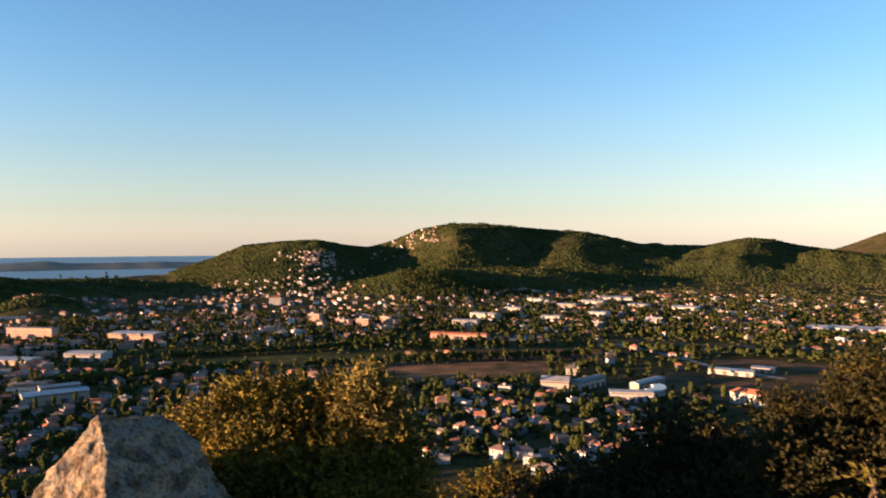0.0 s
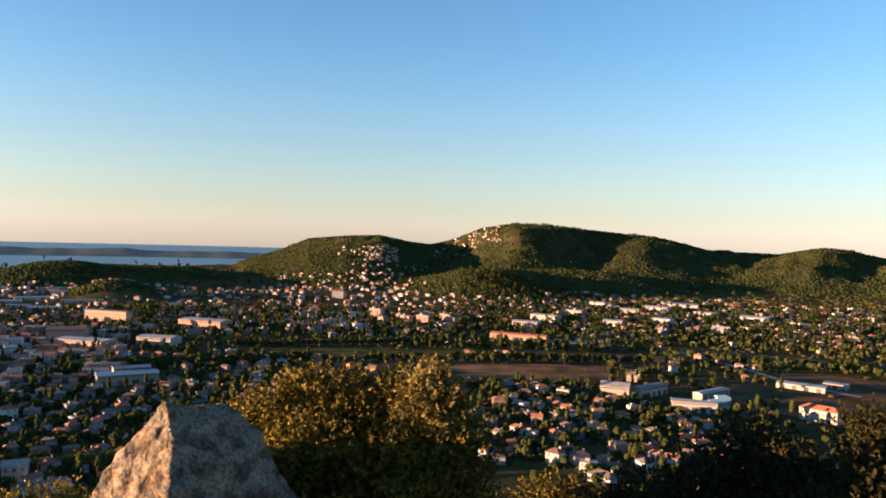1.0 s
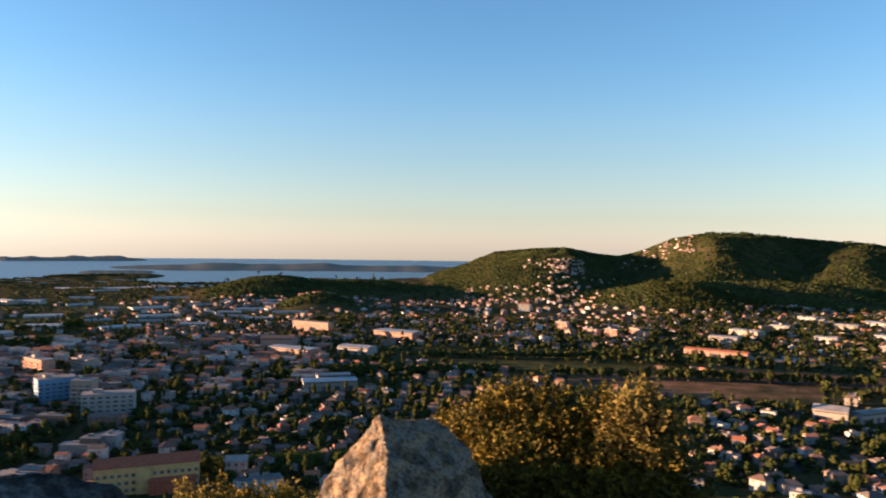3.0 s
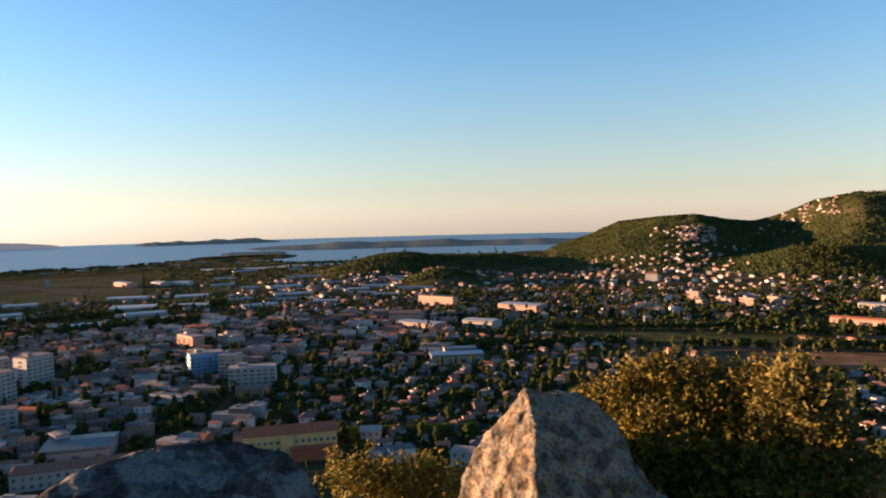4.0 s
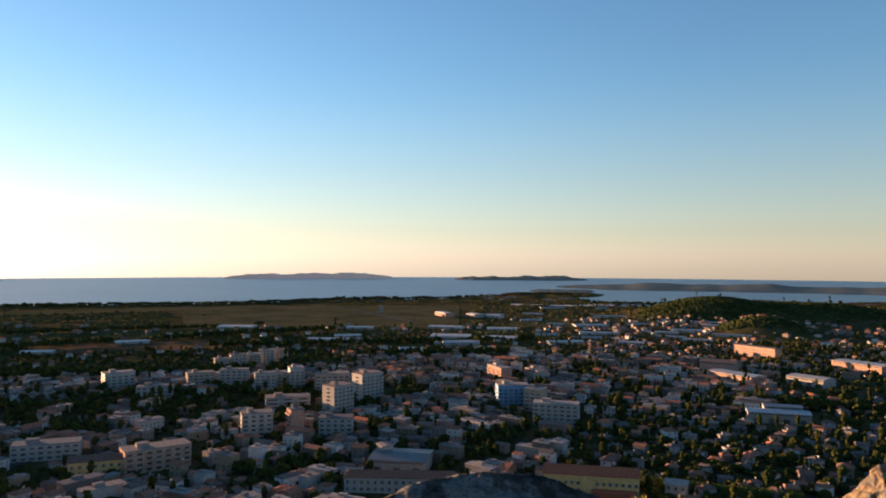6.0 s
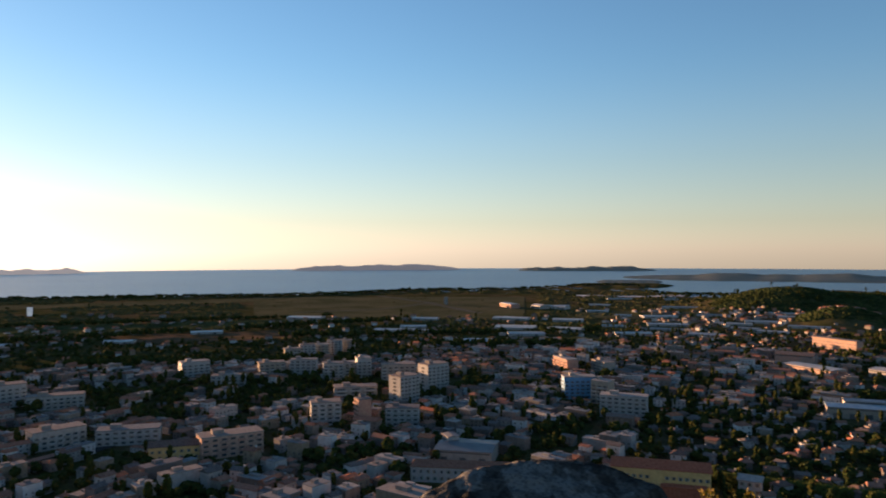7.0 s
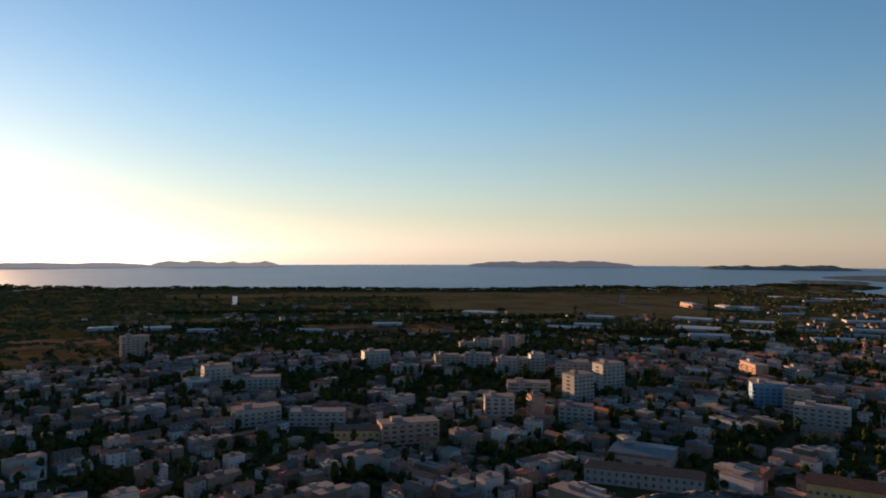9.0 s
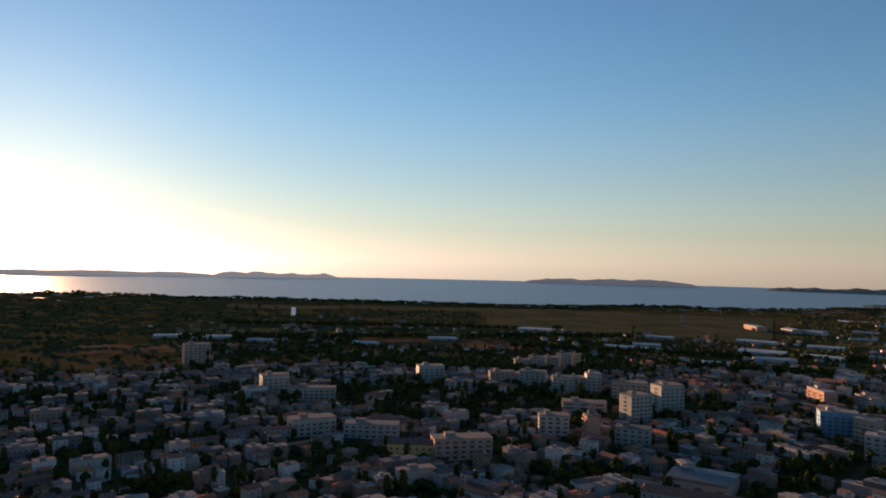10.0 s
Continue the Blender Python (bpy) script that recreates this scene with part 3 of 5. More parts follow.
# width, depth, height, rise, flat, hip
TOWN = [(9, 9, 8.0, 1.7, False, 0), (11, 8.5, 10.0, 1.8, False, 0), (8, 10, 6.5, 1.6, False, 0), (12, 10, 9.5, 0, True, 0), (9.5, 9.5, 8.5, 2.0, False, 3.6), (14, 9.5, 11.5, 0, True, 0), (10, 8, 5.5, 1.6, False, 3), (23, 9, 9.0, 1.9, False, 0), (26, 10, 11.0, 0, True, 0)]
VILLA = [(11, 9, 5.6, 2.0, False, 3.5), (9, 8, 5.8, 1.9, False, 0), (13, 9, 3.6, 1.9, False, 4), (10, 10, 6.0, 2.0, False, 4.5), (12, 8, 6.2, 0, True, 0), (8, 8, 3.4, 1.7, False, 0)]
town_stuff = [stuff_build(*s) for s in TOWN] + [stuff_build(*s) for s in VILLA]
town_small = [stuff_build(*s, small=True) for s in TOWN] + [stuff_build(*s, small=True) for s in VILLA]
TOWN_LABELS = ["tall terraced town house with plaster walls and clay-tiled roof", "four-storey town house with clay-tiled gable roof", "narrow plastered town house with red tile roof", "flat-roofed town building with plaster walls and stair hut", "hip-roofed town house with plaster walls", "tall flat-roofed apartment house with plaster walls", "low hip-roofed town house among taller ones", "long terrace row with plaster walls and tile roof", "long flat-roofed terrace with plaster walls"]
VILLA_LABELS = ["two-storey garden villa with hipped clay-tile roof", "small two-storey house with gabled tile roof", "single-storey bungalow with hipped tile roof", "square villa with pyramid tile roof", "flat-roofed modern villa with pale walls", "small single-storey cottage with gabled tile roof"]
masters, things_made = {}, {"town": 0, "villa": 0}
far_houses, near_rest = [], []


def turn_to_camera(x, y, grid):
    """The grid's turn, by quarters, whose front looks most nearly at the hill."""
    az = azr(x, y)[0]
    return min((grid + 90 * k for k in range(4)), key=lambda g: abs((g - az + 180) % 360 - 180))


def put_house(kind, which, x, y, grid, scale, near):
    z = ground_z(x, y)
    turn = turn_to_camera(x, y, grid)
    spec = TOWN if kind == "town" else VILLA
    sh = scale * rnd.uniform(0.7, 1.25)
    limit = 290 if kind == "town" else 200
    if near and things_made[kind] < limit:
        things_made[kind] += 1
        m = pose(x, y, z, 0, 0, turn)
        key = (kind, which)
        if key not in masters:
            labels = TOWN_LABELS if kind == "town" else VILLA_LABELS
            masters[key] = make_house("town_house" if kind == "town" else "villa", m, *spec[which], labels[which], "house", "houses of the old town" if kind == "town" else "villas with gardens", 6 if kind == "town" else 4)
        else:
            copy_thing(masters[key], m @ Matrix.Diagonal((scale, scale, sh, 1)))
        return
    w = which + (0 if kind == "town" else len(TOWN))
    (near_rest if math.hypot(x, y) < 900 else far_houses).append((w, x, y, z, radians(turn), scale, scale, sh))


# ---- landmarks ----
def block(name, x, y, w, d, h, off, mat, label, bays=0, lit=None, group="apartment blocks"):
    """A flat-roofed block of storeys with window rows, balconies and a roof hut. x, y: the foot of its front."""
    az = azr(x, y)[0]
    ux, uy = polar(az + off, d / 2)
    cx, cy = x + ux, y + uy
    ob = thing(name, pose(cx, cy, ground_z(x, y), 0, 0, az + off), label, "apartment block", group)
    taken.append((cx, cy, max(w, d) * 0.5 + 3))
    part("body", Build().box(-w / 2, w / 2, -d / 2, d / 2, -1.5, h), ob, mats=[mat])
    part("roof", Build().box(-w / 2 - 0.2, w / 2 + 0.2, -d / 2 - 0.2, d / 2 + 0.2, h, h + 0.7, bottom=True).box(-w * 0.3, -w * 0.12, -d * 0.2, d * 0.2, h + 0.7, h + 3), ob, mats=[mat_flat])
    floors = max(1, int(h / 2.9))
    bays = bays or max(2, int(w / 5))
    pane = Build().box(-w / bays * 0.27, w / bays * 0.27, -0.08, 0.06, -0.65, 0.65, bottom=True).mesh("window", [mat_glass])
    side = Build().box(-d * 0.13, d * 0.13, -0.08, 0.06, -0.7, 0.7, bottom=True).mesh("window", [mat_glass])
    rail = Build().box(-w / bays * 0.42, w / bays * 0.42, -1.1, 0, -0.15, 0.9, bottom=True).mesh("balcony", [mat])
    for k in range(floors):
        z = 1.7 + 2.9 * k
        for i in range(bays):
            u = -w / 2 + w * (i + 0.5) / bays
            part("window", pane, ob, at=pose(u, -d / 2 - 0.02, z))
            if k and (i % 2 == 0 or bays < 4):
                part("balcony", rail, ob, at=pose(u, -d / 2 - 0.004, z - 1.4))
        part("window", side, ob, at=pose(-w / 2 - 0.02, 0, z, 0, 0, -90))
    return ob


def shed(name, x, y, w, d, h, off, wall, roof, label, category="warehouse", rise=1.5, doors=3):
    """A long hall: walls, low-pitched sheet roof, doors and a row of panes."""
    az = azr(x, y)[0]
    ux, uy = polar(az + off, d / 2)
    cx, cy = x + ux, y + uy
    ob = thing(name, pose(cx, cy, ground_z(x, y), 0, 0, az + off), label, category)
    taken.append((cx, cy, max(w, d) * 0.5 + 3))
    part("wall", Build().box(-w / 2, w / 2, -d / 2, d / 2, -1.5, h), ob, mats=[wall])
    part("roof", Build().roof(w, d, h, rise, 0.4, 0), ob, mats=[roof])
    gate = Build().box(-1.8, 1.8, -0.07, 0.05, 0, min(3.6, h - 0.6), bottom=True).mesh("gate", [mat_glass])
    for i in range(doors):
        part("gate", gate, ob, at=pose(-w / 2 + w * (i + 0.5) / doors, -d / 2 - 0.02, 0))
    if h > 5:
        part("window", Build().box(-w * 0.46, w * 0.46, -0.07, 0.05, h - 1.3, h - 0.5, bottom=True), ob, at=pose(0, -d / 2 - 0.02, 0), mats=[mat_glass])
    return ob


def tile_house(name, x, y, w, d, h, off, wall, roof, label, rise=2.5, hip=0.0, bays=0, category="building"):
    """A long tiled building with a full grid of windows on its front."""
    az = azr(x, y)[0]
    ux, uy = polar(az + off, d / 2)
    cx, cy = x + ux, y + uy
    ob = thing(name, pose(cx, cy, ground_z(x, y), 0, 0, az + off), label, category)
    taken.append((cx, cy, max(w, d) * 0.5 + 2))
    part("wall", Build().box(-w / 2, w / 2, -d / 2, d / 2, -1.5, h), ob, mats=[wall])
    part("roof", Build().roof(w, d, h, rise, 0.6, hip), ob, mats=[roof])
    part("cornice", Build().box(-w / 2 - 0.3, w / 2 + 0.3, -d / 2 - 0.3, -d / 2 - 0.004, h - 0.5, h - 0.05, bottom=True), ob, mats=[wall])
    bays = bays or max(3, int(w / 3.4))
    for k in range(max(1, int(h / 3.4))):
        for i in range(bays):
            pane = part("window", WINDOW_MESH, ob, at=pose(-w / 2 + w * (i + 0.5) / bays, -d / 2 - 0.03, 2.0 + 3.4 * k))
            for side in (-0.74, 0.74):
                part("shutter", SHUTTER_MESH, pane, at=pose(side, 0, 0))
    part("door", DOOR_MESH, ob, at=pose(w / bays * 0.5 - w * 0.06, -d / 2 - 0.05, 0))
    return ob


# the school with its ochre front
school = tile_house("school_building", -234, 271, 45, 12, 12.5, 0, mat_yellow, mat_redroof, "long yellow plastered school with red tile roof", 3.2, 0, 15)
part("stair_tower", Build().box(-3, 3, -1.2, -0.004, -1.5, 12.2), school, at=pose(-2, -6, 0), mats=[mat_yellow])
part("annex", Build().box(-10, 10, -5, -0.01, -1.5, 6.2).box(-10.5, 10.5, -5.5, -0.01, 6.2, 6.6, bottom=True), school, "red-brown low annex", at=pose(10.5, -6, 0), mats=[mat_redroof])
block("apartment_block", -424, 399, 25, 12, 17, 12, mat_blue, "tall block with blue glazed cladding", 6)
block("apartment_block", -402, 398, 14, 12, 17, -25, mat_block, "beige block beside the blue one", 3)
block("apartment_block", -358, 377, 32, 13, 15, -6, mat_white, "white apartment block with long balconies", 7)
block("apartment_block", -482, 278, 19, 14, 21, 40, mat_white, "pale tower block with stacked balconies", 5)
block("apartment_block", -516, 325, 22, 14, 22, 38, mat_white, "pale tower block with stacked balconies", 5)
block("apartment_block", -594, 295, 13, 12, 20, 10, mat_white, "slim white tower block", 3)
block("apartment_block", -566, 315, 30, 12, 16, 5, mat_block, "beige slab block with balconies", 6)
block("apartment_block", -606, 270, 18, 12, 16, 5, mat_block, "beige block at the town's edge", 4)
block("office_block", -521, 251, 34, 14, 9, 3, mat_block, "low concrete block with long galleries", 3)
block("apartment_block", -439, 212, 9, 9, 18, -72, mat_pink, "slim pink tower catching the sun", 2)
block("apartment_block", -452, 196, 20, 12, 15, 5, mat_block, "beige block beside the pink tower", 4)
block("apartment_block", -420, 236, 22, 12, 12, -5, mat_white, "white block with blue shaded balconies", 5)
block("apartment_block", -536, 478, 30, 12, 13, -64, mat_pink, "apricot block lit by the low sun", 6)
block("apartment_block", -505, 498, 24, 12, 12, -60, mat_block, "sunlit ochre block of flats", 5)
block("apartment_block", -638, 20, 23, 14, 17, 12, mat_white, "white tower block over low roofs", 5)
block("apartment_block", -613, 48, 39, 12, 10, -4, mat_block, "long low slab block", 9)
block("apartment_block", -848, -59, 28, 14, 21, 10, mat_block, "broad stepped block on the plain", 6)
block("apartment_block", -700, 172, 26, 13, 14, 14, mat_white, "white block of flats among trees", 5)
block("apartment_block", -633, 182, 28, 12, 9, -10, mat_white, "low white block of flats", 6)
block("apartment_block", -660, 232, 24, 12, 13, 10, mat_block, "beige block of flats", 5)
block("apartment_block", -649, 258, 25, 12, 15, -8, mat_white, "white block of flats", 5)
block("apartment_block", -609, 285, 13, 12, 15, 0, mat_block, "beige block of flats", 3)
for i in range(5):
    block("apartment_block", -745 - 9 * i, 285 + 20 * i, 17, 11, 13 + (i % 2) * 2, 8 - 4 * i, mat_white if i % 2 else mat_block, "white block in a row of flats", 4)
block("office_block", -489, 41, 30, 13, 11, 18, mat_block, "grey office block with deep bays", 7)
block("office_block", -474, 76, 36, 13, 9, -8, mat_white, "long white flat-roofed block", 8)
block("apartment_block", -413, 122, 35, 14, 12, 14, mat_pink, "pinkish block with rows of awnings", 7)
tile_house("town_hall", -423, 92, 27, 12, 8, -5, mat_yellow, mat_roof, "ochre tiled building in the old town", 2.4)
tile_house("long_house", -300, 205, 56, 10, 7.5, -6, mat_white, mat_roof, "long white house with red tile roof", 2.6, 2, 16)
shed("market_hall", -328, 222, 32, 26, 7, -12, mat_block, mat_darksheet, "market hall with dark sheet roof", "hall", 1.2)
shed("roof_pavilion", -352, 226, 9, 7, 10, -70, mat_white, mat_flat, "small white pavilion catching the sun", "pavilion", 0.4, 1)
tile_house("housing_slab", -474, 850, 58, 12, 13, -38, mat_pink, mat_flat, "long apricot housing slab lit by low sun", 0.6, 0, 16)
shed("shopping_hall", -392, 655, 52, 22, 7, -40, mat_pink, mat_sheet, "large sunlit shopping hall with grey roof", "hall", 0.8, 5)
shed("shopping_hall", -335, 690, 36, 22, 7, -30, mat_block, mat_sheet, "grey-roofed shopping hall beside a larger one", "hall", 1.5, 4)
shed("shopping_hall", -425, 690, 36, 22, 12, -10, mat_pink, mat_roof, "sunlit tiled hall in the town", "hall", 2, 4)
shed("supermarket", -345, 823, 56, 26, 9, -34, mat_pink, mat_sheet, "sunlit supermarket with pale roof", "hall", 1.0, 5)
shed("college", -266, 511, 42, 16, 7.5, 8, mat_block, mat_bluesheet, "college wing with blue sheet roof", "school", 1.2, 4)
shed("college", -270, 524, 26, 10, 10, 8, mat_block, mat_sheet, "white upper wing of a college", "school", 1.0, 4)
tile_house("white_villa", -211, 306, 10, 9, 7, -6, mat_white, mat_flat, "small white villa with gable", 1.8, 0, 3, "house")
tile_house("white_villa", -152, 295, 12, 9, 7, -15, mat_white, mat_flat, "white villa in a garden", 1.8, 2, 3, "house")
shed("warehouse", 90, 546, 21, 16, 8, -4, mat_block, mat_sheet, "hall with grey sheet roof", "warehouse", 2.6, 3)
shed("school_wing", 139, 511, 30, 10, 7, 6, mat_white, mat_sheet, "white school wing with dark window band", "school", 0.6, 5)
shed("school_wing", 122, 560, 34, 9, 7, 55, mat_block, mat_darksheet, "school wing with dark roof around a court", "school", 0.8, 5)
shed("school_wing", 168, 560, 36, 8, 5.5, 58, mat_block, mat_sheet, "slanting white school wing", "school", 0.8, 5)


def arc_wing(name, x, y, r0, r1, a0, a1, h, label):
    """A curved wing: wall, sheet roof with eaves, and a run of panes round its outside."""
    ob = thing(name, pose(x, y, ground_z(x, y)), label, "school")
    wall, roof, n = Build(), Build(), 14
    for b, ri, ro, z0, z1 in ((wall, r0, r1, -1.5, h), (roof, r0 - 0.5, r1 + 0.6, h, h + 0.6)):
        for i in range(n):
            p, q = radians(a0 + (a1 - a0) * i / n), radians(a0 + (a1 - a0) * (i + 1) / n)
            c = [(ri * math.cos(p), ri * math.sin(p)), (ro * math.cos(p), ro * math.sin(p)), (ro * math.cos(q), ro * math.sin(q)), (ri * math.cos(q), ri * math.sin(q))]
            b.face([(*k, z1) for k in c])
            b.face([(*k, z0) for k in reversed(c)])
            b.face([(*c[1], z0), (*c[2], z0), (*c[2], z1), (*c[1], z1)])
            b.face([(*c[3], z0), (*c[0], z0), (*c[0], z1), (*c[3], z1)])
            if i == 0:
                b.face([(*c[0], z0), (*c[1], z0), (*c[1], z1), (*c[0], z1)])
            if i == n - 1:
                b.face([(*c[2], z0), (*c[3], z0), (*c[3], z1), (*c[2], z1)])
    part("wall", wall, ob, mats=[mat_white])
    part("roof", roof, ob, "pale turquoise sheet roof", mats=[mat_turquoise])
    for i in range(9):
        a = a0 + (a1 - a0) * (i + 0.5) / 9
        part("window", WINDOW_MESH, ob, at=pose((r1 + 0.03) * math.cos(radians(a)), (r1 + 0.03) * math.sin(radians(a)), h - 2, 0, 0, a + 90) @ Matrix.Diagonal((1.6, 1, 1, 1)))
    taken.append((x, y, r1))
    return ob


arc_wing("school_wing", 150, 536, 12, 20, -80, 20, 6.5, "curved school wing with pale turquoise roof")
tile_house("hotel", 217, 501, 24, 12, 8, -20, mat_white, mat_roof, "white two-storey house with red roof", 2.4, 4, 7, "house")
shed("warehouse", 235, 1053, 27, 20, 9, -20, mat_white, mat_sheet, "plain white warehouse on the plain", "warehouse", 0.6, 2)
shed("warehouse", 38, 955, 34, 18, 8, -18, mat_block, mat_sheet, "beige warehouse with pale roof", "warehouse", 1.2, 4)
shed("warehouse", 66, 1029, 40, 20, 10, -30, mat_block, mat_sheet, "sunlit warehouse behind the town", "warehouse", 1.2, 4)
shed("depot", 26, 837, 66, 14, 6, -14, mat_pink, mat_roof, "long low depot with rust-red roof", "warehouse", 1.4, 8)
shed("sports_hall", 296, 982, 22, 18, 4, -10, mat_white, mat_white, "low white sports hall with vaulted roof", "hall", 4.5, 1)
shed("retail_hall", 249, 609, 36, 14, 4.2, -8, mat_block, mat_sheet, "low retail hall by the ploughed field", "shop", 0.6, 4)
shed("retail_hall", 283, 624, 18, 12, 4, -10, mat_block, mat_sheet, "small white retail hall", "shop", 0.6, 3)
for i in range(4):
    shed("greenhouse", 470 + 22 * i, 890 - 8 * i, 26, 34, 6, -24, mat_white, mat_sheet, "white glasshouse in a row", "greenhouse", 2.2, 3)
for i, (x, y, w, d) in enumerate([(330, 1180, 34, 22), (270, 1250, 40, 24), (390, 1130, 40, 30), (180, 1290, 36, 22), (215, 1190, 30, 18), (330, 1330, 60, 30), (120, 1130, 28, 18), (160, 1010, 26, 16)]):
    shed("warehouse", x, y, w, d, 8, -24 + 9 * (i % 3), mat_white if i % 2 else mat_block, mat_sheet, "pale warehouse on the business estate", "warehouse", 1.0, 3)
tile_house("great_villa", -275, 1246, 20, 14, 14, -12, mat_white, mat_roof, "large white villa below the wooded hill", 3, 4, 6, "house")
for i, (x, y) in enumerate([(-150, 945), (-120, 952), (-95, 940), (-132, 985), (-70, 990), (-168, 1000), (-105, 1020), (-60, 950)]):
    block("apartment_block", x, y, 11 + 3 * (i % 3), 10, 7 + 2.5 * (i % 3), -42 + 8 * (i % 3), mat_pink, "pink block of flats in evening sun", 4)
shed("greenhouse", -737, 529, 42, 34, 5, 5, mat_white, mat_bluesheet, "long greenhouse with bluish roof", "greenhouse", 1.8, 2)
for i, (x, y, w, d) in enumerate([(-859, 676, 60, 40), (-800, 720, 50, 30), (-786, 641, 50, 30), (-925, 515, 80, 24), (-960, 560, 40, 24), (-1095, -47, 46, 26), (-1050, 10, 40, 20), (-1061, 276, 44, 24), (-1192, 474, 60, 34), (-900, 820, 50, 30), (-980, 760, 60, 30), (-1010, 150, 36, 20), (-1120, -110, 60, 26), (-700, 760, 50, 24), (-640, 830, 44, 22), (-1060, 640, 44, 26), (-760, 900, 60, 26), (-860, 1000, 60, 26), (-700, 1050, 50, 24)]):
    shed("greenhouse", x, y, w, d, 3, rnd.uniform(-20, 20), mat_white, mat_sheet, "pale plastic-covered greenhouse on the plain", "greenhouse", 1.2, 2)
for i in range(56):
    az, r = rnd.uniform(29, 57), rnd.uniform(1020, 1900)
    x, y = polar(az, r)
    if free(x, y, 25) and (az < 50 or r < 1270) and ground_z(x, y) < 8:
        shed("greenhouse", x, y, rnd.uniform(28, 70), rnd.uniform(9, 16), 2.6, rnd.uniform(-14, 14), mat_white, mat_sheet, "low pale greenhouse among market gardens", "greenhouse", 1.1, 1)
shed("terminal", -1200, 920, 60, 20, 8, -68, mat_pink, mat_sheet, "airport terminal lit by the sun", "terminal", 1.0, 6)
shed("hangar", -1150, 960, 36, 22, 6, -60, mat_block, mat_sheet, "pale airport hangar with curved roof", "hangar", 2.5, 2)
shed("hangar", -1110, 985, 34, 18, 5, -36, mat_block, mat_sheet, "low pale airport hangar", "hangar", 1.5, 3)
block("control_tower", -1339, 864, 8, 8, 16, 0, mat_white, "small airport control tower", 2, group="airport")


# ---- town fabric ----
def zone(az, r):
    """How thickly built: town share, villa share."""
    if 62 < az < 84 and 555 < r < 685:
        return 0.12, 0.0
    if 60 < az < 112 and 800 < r < 960:
        return 0.0, 0.1
    if 43 < az < 112 and 318 < r < 860:
        return 0.6, 0.0
    if 28 < az <= 46 and 575 < r < 880:
        return 0.75, 0.1
    if 43 < az < 112 and 860 <= r < 960:
        return 0.25, 0.4
    if 14 < az <= 43 and 345 < r < 575:
        return 0.0, 0.8
    if 8 < az <= 28 and 575 <= r < 700:
        return 0.0, 0.5
    if 3 < az < 29 and 840 < r < 1130:
        return 0.12, 0.6
    if 3 < az < 29 and 1130 <= r < 1500:
        return 0.0, 0.24
    if 29 <= az < 42 and 880 <= r < 1450:
        return 0.0, 0.45
    if -34 < az <= 3 and 900 < r < 1560:
        return 0.05, 0.34
    if -21 < az < 3 and 365 < r < 585:
        return 0.0, 0.66
    if -34 < az < 8 and 585 <= r < 900:
        return 0.0, 0.06
    if 42 <= az < 112 and 960 <= r < 1300:
        return 0.0, 0.16
    return 0.0, 0.03 if r < 1500 else 0.0


def in_field(az, r):
    for a1, a0, r0, r1 in ((9, -9, 595, 695), (-1, -13, 695, 785), (-16, -40, 555, 645), (-20, -40, 650, 765), (-12, -24, 785, 855), (18, 3, 685, 745), (58, 45, 925, 1015), (82, 69, 1005, 1125), (73, 50, 1290, 1990), (92, 72, 1750, 1900), (88, 85.8, 1560, 1800)):
        if a0 < az < a1 and r0 < r < r1:
            return True
    return False


town_lots, villa_lots, gardens, parks = [], [], [], []
GRID = 24.0
gc, gs = math.cos(radians(GRID)), math.sin(radians(GRID))
# terraces round small blocks
for i in range(-72, 73):
    for j in range(-12, 80):
        bend = 10 * math.sin(i * 0.9) + 6 * math.sin(j * 1.3)
        bx, by = i * 30 + bend, j * 22.5 + 0.12 * bend
        turn = GRID + 9 * math.sin(i * 1.7 + j * 0.6)
        for k in range(3):
            lx, ly = bx + rnd.uniform(-18, 18), by + rnd.choice((-11, 11, 0)) + rnd.uniform(-2, 2)
            x, y = lx * gc - ly * gs - 400, lx * gs + ly * gc
            if zone(*azr(x, y))[0]:
                gardens.append((x, y))
        for u in range(4):
            for w in range(2):
                lx, ly = bx + (u - 1.5) * 6.4 + rnd.uniform(-0.9, 0.9), by + (w - 0.5) * 8.4 + rnd.uniform(-1.5, 1.5)
                x, y = lx * gc - ly * gs - 400, lx * gs + ly * gc
                az, r = azr(x, y)
                t, _ = zone(az, r)
                park = t and float(waves(x, y, 120, 21)) > 0.62
                if park and rnd.random() < 0.4:
                    parks.append((x, y))
                elif rnd.random() < t and not park and free(x, y, 4) and ground_z(x, y) < 9:
                    town_lots.append((r, x, y, turn))
                elif t and rnd.random() < 0.9:
                    gardens.append((x, y))
# detached houses
for i in range(-96, 97):
    for j in range(10, 106):
        bx, by = i * 15.2 + rnd.uniform(-2.5, 2.5), j * 15 + rnd.uniform(-2.5, 2.5)
        x, y = bx * 0.97 - by * 0.24, bx * 0.24 + by * 0.97
        az, r = azr(x, y)
        t, v = zone(az, r)
        if rnd.random() < v and free(x, y, 6) and not in_field(az, r) and ground_z(x, y) < 9:
            villa_lots.append((r, x, y, rnd.uniform(0, 90)))
        for k in range(2 if v and r < 1150 else 0):
            if rnd.random() < 0.62 and not in_field(az, r):
                gardens.append((x + rnd.uniform(-9, 9), y + rnd.choice((-8, 8)) + rnd.uniform(-2, 2)))
for r, x, y, turn in sorted(town_lots):
    put_house("town", rnd.choice((0, 0, 1, 1, 2, 2, 3, 4, 5, 6, 7, 8)), x, y, turn + rnd.uniform(-7, 7), rnd.uniform(0.5, 0.76), True)
